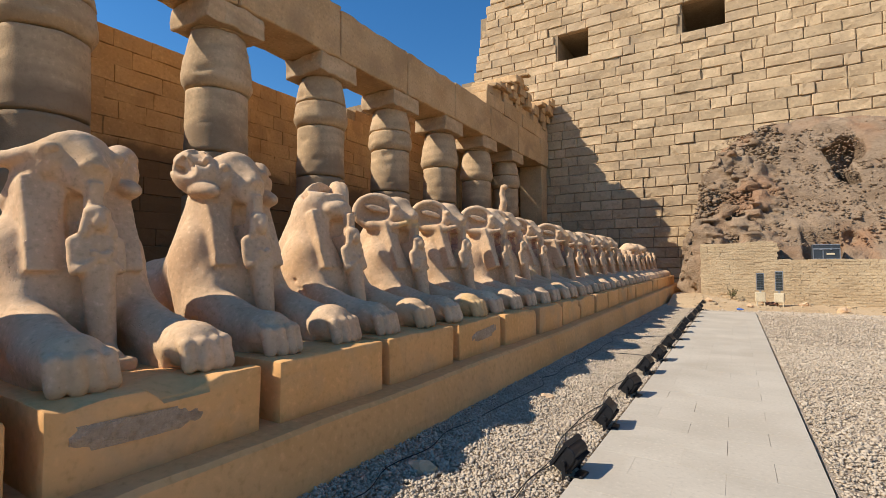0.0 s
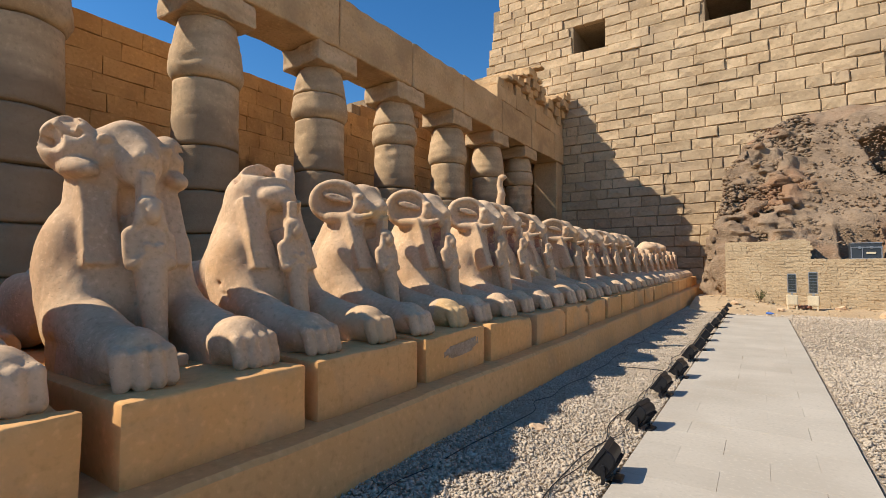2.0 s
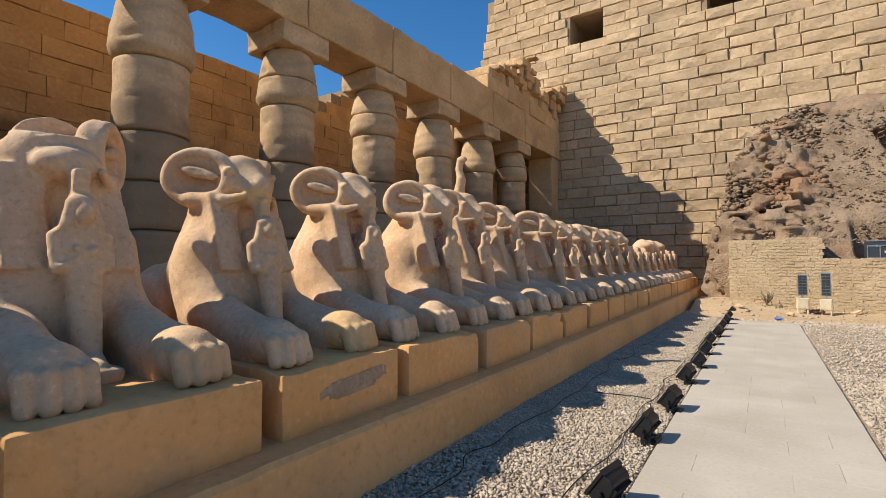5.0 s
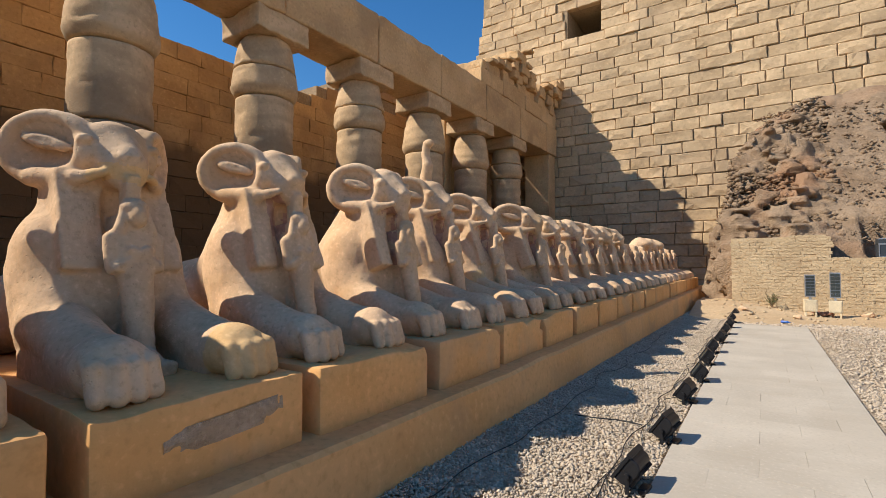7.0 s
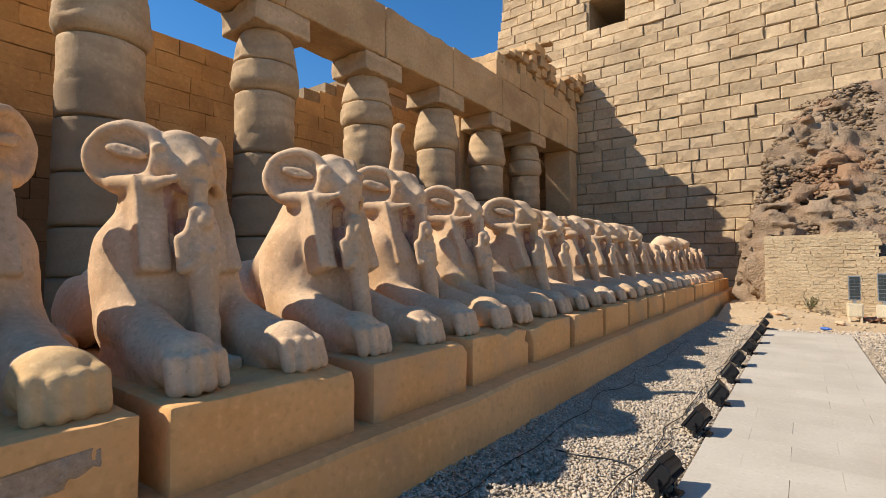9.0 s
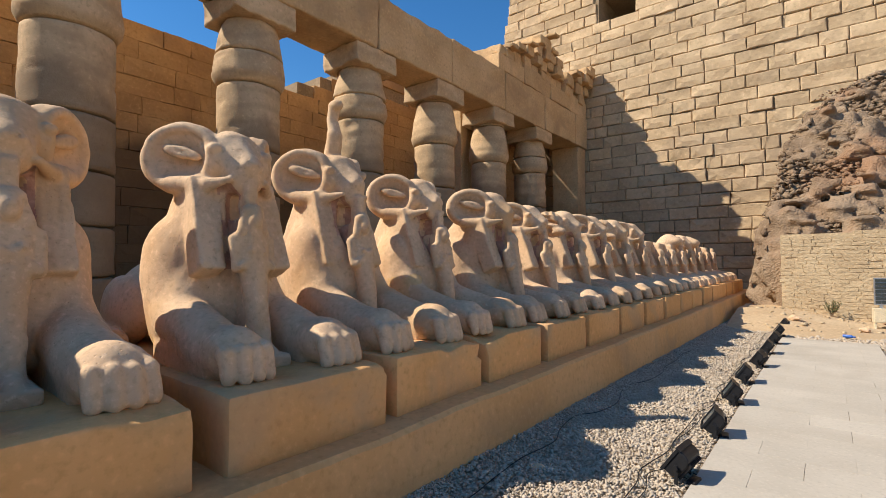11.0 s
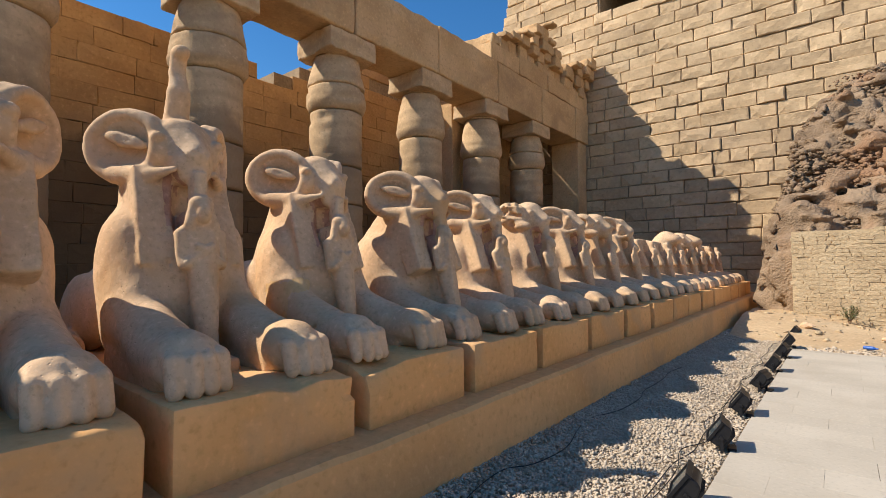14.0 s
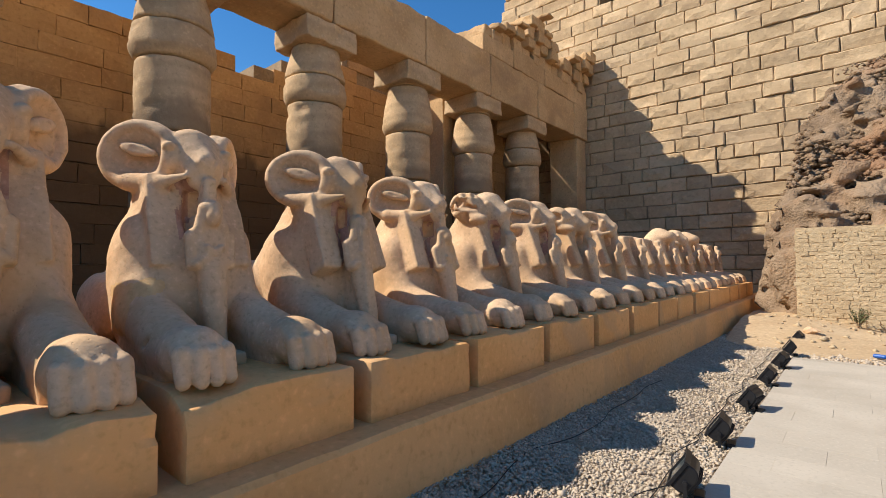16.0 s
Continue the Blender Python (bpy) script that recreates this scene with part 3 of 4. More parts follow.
                # all that is left of this horn is a thin ledge
                s.rod((-1.22 + b, -0.20, 1.42), (-1.62 + b, -0.46, 1.34), 0.065, 0.05, 0.03)
                s.rod((-1.30 + b, -0.20, 1.30), (-1.55 + b, -0.30, 1.10), 0.07, 0.06, 0.05)
            elif head in ("eroded", "half"):
                s.egg((-1.42 + b, e * 0.33, 1.405), (0.22, 0.15, 0.19), 0.03, turn=r.uniform(-15, 5), yaw=e * -20)
                s.egg((-1.32 + b, e * 0.31, 1.245), (0.22, 0.11, 0.08), 0.02, turn=-8)
                s.egg((-1.34 + b, e * 0.47, 1.415), (0.13, 0.08, 0.08), 0.012, minus=True, turn=r.uniform(-30, 30))
                s.egg((-1.18 + b, e * 0.40, 1.465), (0.10, 0.10, 0.08), 0.012, minus=True)
                for _ in range(9):
                    s.brick((r.uniform(-1.65, -1.15) + b, e * r.uniform(0.32, 0.5), r.uniform(1.22, 1.585)), (r.uniform(0.03, 0.08), 0.05, r.uniform(0.02, 0.05)), 0.006, minus=True,
                            turn=r.uniform(-50, 50), round_=0.005, roll=r.uniform(-40, 40))
    else:
        s.brick((-1.3, 0, 1.52), (0.6, 0.6, 0.24), 0.02, minus=True, turn=r.uniform(-14, 4))
    if uraeus:
        s.rod((-1.40 + b, 0, 1.52), (-1.34 + b, 0, 1.78), 0.085, 0.075, 0.02, flat=1.15)
        s.rod((-1.34 + b, 0, 1.80), (-1.38 + b, 0, 1.94), 0.066, 0.052, 0.02, flat=1.2)
        s.rod((-1.38 + b, 0, 1.94), (-1.35 + b, 0, 2.06), 0.052, 0.058, 0.015, flat=1.1)
        s.egg((-1.32 + b, 0, 2.07), (0.085, 0.066, 0.055), 0.015)
    for _ in range(10):
        x, e = r.uniform(-1.6, -0.4), r.choice((-1, 1))
        s.egg((x, e * r.uniform(0.5, 0.6), r.uniform(0.12, 0.9)), (r.uniform(0.02, 0.08), 0.04, r.uniform(0.012, 0.03)), 0.008, minus=True, turn=r.uniform(-60, 60))
    s.weather(0.006, 0.21, n)
    s.weather(0.0035, 0.07, n + 3)
    if step < 0.03:
        s.weather(0.0022, 0.032, n + 9)
    y0 = start(n)
    data = s.mesh("sphinx_statue", SPHINX_STONE)
    if 3 < n < 12:
        data.materials.append(CHEST_RED)
        for f in data.polygons:
            p = f.center
            if -1.40 < p.x - b < -1.06 and 0.04 < abs(p.y) < 0.155 and 0.62 < p.z < 1.22 and noise.noise((p.x * 9, p.y * 9 + n, p.z * 7)) > -0.12:
                f.material_index = 1
    if n in MENDED:
        data.materials.append(MEND)
        slot = len(data.materials) - 1
        for f in data.polygons:
            p = f.center
            ragged = 0.06 * noise.noise((p.x * 7, p.y * 7, p.z * 7 + n))
            if any(all(a - ragged < q < c + ragged for a, q, c in zip(lo, p, hi)) for lo, hi in MENDED[n]):
                f.material_index = slot
    ob = new("sphinx_statue", data)
    scale = SCALES.get(n, 1.02 if n < 14 else 0.97)
    ob.matrix_world = Matrix.Translation((-2.74, y0 + width(n) / 2, 0.875 + level(y0))) @ Matrix.Rotation(radians(j(1.5)), 4, "Z") @ Matrix.Diagonal((min(scale, 1.03), 1, scale * (1 + j(0.01)), 1))
    return ob


BACK = {4: 0.05, 5: 0.19, 6: -0.04, 7: -0.02, 8: 0.25}
MEND = material("ochre_repair_stone", (0.66, 0.40, 0.17), (0.75, 0.50, 0.25), 0.92, 1.9, 26.0, 0.25, 0.011, vary=0.0, speck=0.25)
MENDED = {1: [((-2.0, -0.7, 0.0), (-1.05, -0.25, 0.24))], 3: [((-0.42, 0.1, 0.0), (0.0, 0.6, 0.4)), ((-1.12, -0.25, 1.17), (-0.9, 0.25, 1.29))],
          7: [((-1.35, -0.7, 0.2), (-1.02, -0.3, 0.52))], 5: [((-1.55, -0.7, 0.0), (-1.2, -0.3, 0.2))]}
SCALES = {0: 1.04, 1: 1.10, 2: 1.05, 3: 1.03, 4: 1.06, 5: 1.08, 6: 1.14, 7: 1.075, 8: 1.04}
HEADS = {-1: "eroded", 0: "eroded", 1: "eroded", 2: "broken", 3: "ram", 4: "ram", 5: "ram", 6: "uraeus", 7: "ram", 8: "ram", 9: "ram", 10: "eroded",
         11: "ram", 12: "half", 13: "ram", 14: "gone", 15: "gone", 16: "dome", 17: "half", 18: "dome", 19: "gone", 20: "gone"}
WORDS = {"eroded": "sandstone ram-headed sphinx with eroded horns lying on its pedestal", "broken": "sandstone ram sphinx with its muzzle broken off",
         "ram": "sandstone ram-headed sphinx with curled horns and small standing figure", "uraeus": "sandstone ram-headed sphinx with a tall cobra on its head",
         "half": "sandstone ram-headed sphinx with one horn worn away", "gone": "headless worn sandstone sphinx lying on its pedestal",
         "dome": "sandstone sphinx with a worn rounded head"}
for n in range(-1, 21):
    pedestal(n)
    head = HEADS[n]
    near = -1 < n < 10
    tagged(sphinx(n, head, 0.0175 if near else 0.030, head == "uraeus", 1.0 if head != "gone" else 0.85, (n not in (5, 8), n not in (0, 2, 5, 7))),
           WORDS[head], "sphinx", "row of ram-headed sphinxes")

# ---- colonnade ----
COLUMN_X, COLUMN_Y = -14.5, [4.75 + 4.63 * i for i in range(-2, 7)]


def chipped(bm, seed):
    """Bites broken out of a stone's surface where coarse noise runs high."""
    off = Vector((seed * 2.3, seed * 5.1, seed))
    for v in bm.verts:
        bite = noise.noise(Vector((v.co.x * 1.5, v.co.y * 1.5, v.co.z * 3.2)) + off) + 0.15 * noise.noise(v.co * 5.5 + off)
        if bite > 0.38:
            k = 1 - min(0.07, (bite - 0.38) * 0.28)
            v.co.x *= k
            v.co.y *= k
    return bm


def column(i, y):
    r = random.Random(i + 7)
    ob = empty("stone_column", Matrix.Translation((COLUMN_X, y, 0)))
    tagged(ob, "banded sandstone column with bud capital and square abacus", "column", "columns of the court colonnade")
    neck = 7.18 + r.uniform(-0.08, 0.08)
    edges = [-0.1, 1.3, 2.5, 3.8, 5.15, neck]
    for a, b in zip(edges, edges[1:]):
        ra, rb = 1.03 - 0.013 * a, 1.03 - 0.013 * b
        count = max(4, int((b - a) / 0.11))
        steps = [(ra - 0.11, a + 0.003), (ra - 0.03, a + 0.035)]
        steps += [(ra + (rb - ra) * k / count, a + 0.05 + (b - a - 0.1) * k / count) for k in range(count + 1)]
        steps += [(rb - 0.03, b - 0.035), (rb - 0.11, b - 0.003)]
        part("drum", chipped(lathe(steps, 56, 0.022 if i < 8 else 0.07, 0.45 if i < 8 else 0.3, i * 9 + a), i * 3 + a), COLUMN_STONE, ob, smooth=True)
    split = neck + {3: 1.9, 4: 0.95, 5: 0.9, 6: 1.95, 7: 1.95}.get(i, 0.95)

    def bulge(z):
        t = (z - neck) / (9.2 - neck)
        return 0.97 + 0.12 * min(1, t / 0.12) - 0.27 * max(0, (t - 0.12) / 0.88) ** 1.5
    for a, b, name in ((neck, split, "capital_drum"), (split, 9.2, "capital")):
        count = max(4, int((b - a) / 0.1))
        steps = [(bulge(a) - 0.08, a + 0.003), (bulge(a) - 0.02, a + 0.03)]
        steps += [(bulge(a + (b - a) * k / count), a + 0.045 + (b - a - 0.09) * k / count) for k in range(count + 1)]
        steps += [(bulge(b) - 0.02, b - 0.03), (bulge(b) - 0.08, b - 0.003)]
        part(name, chipped(lathe(steps, 56, 0.03, 0.4, i * 5 + a), i * 5 + b), COLUMN_STONE, ob, smooth=True)
    part("abacus", block((-1.03, -1.03, 9.17), (1.03, 1.03, 9.92), 0.2, 0.05, 0.06, 0.4, i + 31), COLUMN_STONE, ob)


for i, y in enumerate(COLUMN_Y):
    column(i, y)

for i, y in enumerate([-9.2] + COLUMN_Y[:-2]):
    y1 = COLUMN_Y[i] if i < len(COLUMN_Y) else 27.5
    bm = block((-15.5, y + 0.012, 9.93), (-13.42, y1 - 0.012, 12.03 + 0.06 * math.sin(i * 2.1)), 0.25, 0.07, 0.06, 0.6, i + 3)
    tagged(part("architrave_block", bm, BEAM_STONE), "long sandstone architrave block resting on the columns", "stone beam", "architrave over the columns")

# taller stretch next to the pylon, with a ruined cornice
for i, (y, y1, z, z1) in enumerate([(27.92, 32.5, 9.93, 12.0), (32.52, 37.0, 9.93, 12.0), (37.02, 38.95, 9.93, 12.0),
                                    (27.3, 30.0, 12.02, 12.9), (30.02, 33.2, 12.02, 13.1), (33.22, 36.2, 12.02, 13.0), (36.22, 38.95, 12.02, 13.2)]):
    bm = block((-15.5 if i < 3 else -17.9, y, z), (-13.42 + 0.03 * (i % 3), y1, z1), 0.3, 0.05, 0.05, 0.6, i + 60)
    tagged(part("architrave_block", bm, BEAM_STONE), "cracked sandstone entablature block beside the pylon", "stone beam", "architrave over the columns")
rc = random.Random(12)
ruin = [(27.4, 13.3), (28.3, 13.7), (29.2, 14.0), (30.0, 14.3), (31.0, 15.1), (31.9, 15.4), (32.7, 14.9), (33.6, 14.6), (34.4, 14.0), (35.2, 14.2),
        (36.0, 14.6), (36.8, 14.8), (37.5, 15.2), (38.2, 15.5)]
for i, (y, z) in enumerate(ruin):
    low = 12.9
    while low < z:
        h = min(rc.uniform(0.5, 0.85), z - low + 0.1)
        out = -13.4 + 0.55 * max(0, (low - 12.9)) / 1.6 + rc.uniform(-0.25, 0.1)
        bm = block((-16.6 + rc.uniform(-0.5, 0.5), y + rc.uniform(0, 0.12), low), (out, y + 0.82 + rc.uniform(-0.1, 0.12), low + h), 0.2, 0.06, 0.07, 0.35, i * 3 + low)
        tagged(part("cornice_block", bm, BEAM_STONE), "broken sandstone cornice block on the entablature", "stone block", "ruined cornice blocks")
        low += h + 0.005
tagged(part("roof_slab", block((-17.95, 26.0, 11.5), (-15.55, 38.95, 12.3), 0.6, 0.04, 0.03, 0.8, 5), BEAM_STONE), "stone roof slabs behind the entablature", "roof", kind="structure")
tagged(part("cross_wall", block((-17.88, 27.0, -0.1), (-15.7, 27.7, 11.48), 0.5, 0.04, 0.05, 0.7, 19), BEAM_STONE), "stone cross wall inside the colonnade", "wall", kind="structure")
tagged(part("anta_wall", block((-15.4, 37.6, -0.1), (-13.5, 38.95, 9.91), 0.4, 0.04, 0.05, 0.7, 9), BEAM_STONE), "stone pier where colonnade meets pylon", "pier", kind="structure")


# ---- walls of separate blocks ----
def block_mesh(length, height, depth, seed, gap=0.03, cut=0.035, lumps=0.02):
    """One dressed stone, front on the plane y = 0: an uneven outline, a slanted margin and a lumpy face."""
    r = random.Random(seed)
    outline = []
    for k in range(4):
        outline.append((length * k / 4, 0))
    outline += [(length, 0), (length, height * 0.5)]
    outline += [(length * (4 - k) / 4, height) for k in range(4)] + [(0, height), (0, height * 0.5)]
    g = gap / 2
    base = [(min(max(x, g), length - g) + r.uniform(-0.012, 0.012), min(max(z, g), height - g) + r.uniform(-0.014, 0.014)) for x, z in outline]
    mx, mz = length / 2, height / 2
    verts = [(x, depth, z) for x, z in base] + [(x, cut * 0.7, z) for x, z in base]
    for x, z in base:
        dx, dz = (cut if x < mx else -cut) if abs(x - mx) > mx * 0.9 else 0, (cut if z < mz else -cut) if abs(z - mz) > mz * 0.8 else 0
        verts.append((x + dx * r.uniform(0.6, 1.6), r.uniform(-lumps, lumps), z + dz * r.uniform(0.6, 1.6)))
    verts += [(mx * 0.55, r.uniform(-lumps, lumps) * 1.4, mz), (mx * 1.45, r.uniform(-lumps, lumps) * 1.4, mz)]
    n = len(base)
    faces = []
    for i in range(n):
        k = (i + 1) % n
        faces.append((i, k, n + k, n + i))
        faces.append((n + i, n + k, 2 * n + k, 2 * n + i))
        a, b = verts[2 * n + i][0] + verts[2 * n + k][0], 0
        faces.append((2 * n + i, 2 * n + k, 3 * n + (0 if a < length else 1)))
    faces.append((2 * n + 2, 3 * n + 1, 3 * n))
    faces.append((2 * n + 8, 3 * n, 3 * n + 1))
    return verts, faces


class Courses:
    """Lays courses of blocks on a wall: the first ones as parts, the rest joined."""

    def __init__(self, name, parent, mat, far_mat, height, lengths, depth, gap, cut, lumps, limit):
        self.name, self.parent, self.mat, self.far_mat, self.limit = name, parent, mat, far_mat, limit
        self.height, self.lengths, self.depth = height, lengths, depth
        self.shapes, self.meshes = {}, {}
        for li, length in enumerate(lengths):
            for s in range(3):
                v, f = block_mesh(length, height, depth, li * 10 + s, gap, cut, lumps)
                self.shapes[li, s] = (np.array(v), f)
        self.verts, self.faces, self.count, self.made = [], [], 0, 0

    def lay(self, li, s, m, near):
        v, f = self.shapes[li, s]
        if near and self.made < self.limit:
            if (li, s) not in self.meshes:
                data = bpy.data.meshes.new(self.name)
                data.from_pydata(v.tolist(), [], f)
                data.materials.append(self.mat)
                self.meshes[li, s] = data
            ob = new(self.name, self.meshes[li, s])
            ob.parent = self.parent
            ob.matrix_basis = m
            self.made += 1
        else:
            a = np.array(m)
            w = v @ a[:3, :3].T + a[:3, 3]
            self.verts.append(w)
            self.faces += [tuple(i + self.count for i in q) for q in f]
            self.count += len(v)

    def close(self):
        if self.verts:
            ob = raw(self.name + "s_joined", np.concatenate(self.verts).tolist(), self.faces, self.far_mat, self.parent)
            tagged(ob, kind="stuff")


def pylon():
    top, face, batter, h = 31.0, 39.0, 0.03, 0.77
    holes = [(-12.7, -10.1, 19.1, 21.5), (-3.1, -0.3, 19.2, 21.6)]
    left = lambda z: -22.35 + max(0, z - 12) * 0.20
    core = bmesh.new()

    def slab(x0, x1, z0, z1):
        a = [(x0, face + 0.10 + batter * z0, z0), (x1, face + 0.10 + batter * z0, z0), (x1, face + 0.10 + batter * z1, z1), (x0, face + 0.10 + batter * z1, z1)]
        q = [core.verts.new(p) for p in a] + [core.verts.new((p[0], 48, p[2])) for p in a]
        for f in ((0, 1, 2, 3), (7, 6, 5, 4), (0, 4, 5, 1), (1, 5, 6, 2), (2, 6, 7, 3), (3, 7, 4, 0)):
            core.faces.new([q[i] for i in f])
    slab(-22.2, 40, -0.3, 19.1)
    slab(-20.6, -12.7, 19.1, 21.5)
    slab(-10.1, -3.1, 19.1, 21.5)
    slab(-0.3, 40, 19.1, 21.5)
    slab(-20.2, 40, 21.5, 25)
    slab(-19.2, 40, 25, top)
    ob = part("pylon_wall", core, JOINT)
    tagged(ob, "huge unfinished sandstone temple pylon with two square openings", "pylon", kind="structure")
    lay = Courses("block", ob, PYLON_STONE, PYLON_STUFF, h, (0.9, 1.3, 1.65, 2.0, 2.45), 0.5, 0.05, 0.04, 0.03, 300)
    r = random.Random(3)
    todo = []
    for row in range(int(top / h)):
        z = row * h - 0.1
        x = left(z) + r.uniform(0, 0.5)
        while x < 17:
            li = r.choice((0, 1, 1, 2, 2, 2, 3, 3, 4))
            length = lay.lengths[li]
            clash = False
            for a, b, c, d in holes:
                if z < d - 0.15 and z + h > c + 0.15:
                    if x < a < x + length:
                        best = [k for k in range(5) if lay.lengths[k] <= a - x]
                        if best:
                            li = best[-1]
                            length = lay.lengths[li]
                        else:
                            clash = a
                    if a - 0.05 <= x < b:
                        x = b
            if clash:
                x = clash
                continue
            if not any(x + length > a + 0.05 and x < b - 0.05 and z < d - 0.15 and z + h > c + 0.15 for a, b, c, d in holes):
                todo.append((x, z, li))
            x += length
    for x, z, li in sorted(todo, key=lambda q: (q[1] > 13.5, q[0] > 9, abs(q[0] + 5))):
        proud = r.uniform(-0.07, 0.06) + (r.uniform(-0.12, 0.0) if r.random() < 0.08 else 0)
        lay.lay(li, r.randrange(3), Matrix.Translation((x, face + batter * z + proud, z)), -12 < x < 9 and 2 < z < 20)
    lay.close()


def court_wall():
    """The wall behind the colonnade, stepping up towards the pylon."""
    x, h = -18.0, 0.62

    def top(y):
        return 9.17 if y < 18.2 else 9.7 if y < 19.4 else 10.3 if y < 20.6 else 10.9 if y < 22.5 else 11.5
    core = bmesh.new()
    for y0, y1 in ((-14, 18.2), (18.21, 19.4), (19.41, 20.6), (20.61, 22.5), (22.51, 39)):
        box((x - 1.6, y0, -0.3), (x - 0.1, y1, top((y0 + y1) / 2) - 0.06), 0, core)
    ob = part("wall_west", core, JOINT)
    tagged(ob, "ochre sandstone block wall behind the colonnade", "wall", kind="structure")
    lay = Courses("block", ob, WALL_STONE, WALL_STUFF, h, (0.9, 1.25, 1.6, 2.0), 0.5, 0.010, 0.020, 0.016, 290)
    r = random.Random(9)
    turn = Matrix.Rotation(radians(90), 4, "Z")
    todo = []
    for row in range(19):
        z = row * h - 0.2
        y = -14 + r.uniform(0, 0.8)
        while y < 38.5:
            li = r.randrange(4)
            if z + h * 0.5 < top(y + 0.3) + 0.25 and z + h * 0.5 < top(y + lay.lengths[li] - 0.1) + 0.25:
                todo.append((y, z, li))
            y += lay.lengths[li]
    for y, z, li in todo:
        if r.random() < 0.012 and z > 3:
            continue
        lay.lay(li, r.randrange(3), Matrix.Translation((x + r.uniform(-0.02, 0.02), y, z)) @ turn, z > 3.4 and 4 < y < 30)
    lay.close()



# ---- mud-brick ramp against the pylon ----
def mud_mound():
    s = Carving((-3.2, 24.0, -0.4), (13, 39.6, 11.2), 0.105)
    x, y, z = s.axes[0][:, None, None], s.axes[1][None, :, None], s.axes[2][None, None, :]
    n1 = lattice_noise(x / 1.5, y / 1.5, z / 1.5)
    n2 = lattice_noise(x / 0.55 + 9, y / 0.55, z / 0.55)
    n3 = lattice_noise(x / 0.25 + 3, y / 0.25, z / 0.22)
    row = np.floor(z / 0.26)
    shift = 0.31 * (row % 3)
    bricks = LATTICE[np.floor((x + shift) / 0.55).astype(int) & 31, np.floor((y + shift) / 0.5).astype(int) & 31, row.astype(int) & 31]
    rough = np.clip((2.1 - x) / 1.4, 0.16, 1)
    xw = x + rough * (0.45 * n1 + 0.16 * bricks + 0.24 * n2 + 0.18 * n3)
    yw = y + rough * (0.6 * n1 + 0.38 * bricks + 0.42 * n2 + 0.34 * n3)
    crest = np.interp(xw, (-2.1, -1.6, -1.2, 0.0, 1.5, 3.7, 6.5, 16), (0.0, 2.4, 6.1, 8.3, 9.3, 9.7, 9.0, 8.6))
    t = np.clip((yw - 24.3) / 8.5, 0, 1)
    height = np.minimum(1.9 + t * 8.4, crest) + rough * (0.35 * n1 + 0.25 * n2)
    s.field = (z - height) * 0.45 + 0.09 * n3 * rough + 0.03 * n3
    s.brick((4.35, 29.6, 6.3), (0.36, 1.8, 1.25), 0.06, minus=True, turn=12)
    s.egg((4.75, 30.0, 7.2), (0.65, 1.7, 0.9), 0.06, minus=True)
    s.egg((1.6, 30.0, 7.6), (0.4, 0.8, 0.5), 0.1, minus=True)
    s.brick((3.05, 24.6, 2.55), (0.62, 0.9, 0.75), 0.05, minus=True)
    s.egg((4.1, 25.1, 2.75), (0.35, 0.7, 0.4), 0.05, minus=True)
    ob = new("mud_brick_mound", s.mesh("mud_brick_mound", MUD))
    tagged(ob, "crumbling brown mud-brick ramp heaped against the pylon", "ruin", kind="structure")


mud_mound()


def mud_wall():
    y = 23.5
    core = bmesh.new()
    box((-1.28, y + 0.02, -0.3), (1.45, y + 0.9, 2.52), 0, core)
    box((1.46, y + 0.02, -0.3), (16, y + 0.9, 1.82), 0, core)
    ob = part("mud_brick_wall", core, MUD_BRICK)
    tagged(ob, "low ochre mud-brick retaining wall below the mound", "wall", kind="structure")
    h = 0.105
    lay = Courses("brick", ob, MUD_BRICK, MUD_STUFF, h, (0.18, 0.28, 0.32), 0.16, 0.003, 0.0035, 0.005, 300)
    r = random.Random(21)
    for row in range(25):
        z = row * h - 0.05
        x = -1.33 + r.uniform(0, 0.15)
        while x < 9:
            li = r.choice((0, 1, 1, 2))
            lim = (2.58 if x + lay.lengths[li] < 1.55 else 1.88) + 0.06 * math.sin(x * 2.3)
            if z + h < lim and r.random() > 0.03:
                lay.lay(li, r.randrange(3), Matrix.Translation((x, y + r.uniform(-0.007, 0.006), z)), x < 4 and z > 0.3)
            x += lay.lengths[li]
    lay.close()


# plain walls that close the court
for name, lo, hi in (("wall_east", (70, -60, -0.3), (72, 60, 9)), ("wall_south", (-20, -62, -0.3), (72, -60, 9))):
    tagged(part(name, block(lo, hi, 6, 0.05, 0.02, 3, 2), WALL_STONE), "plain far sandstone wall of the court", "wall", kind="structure")



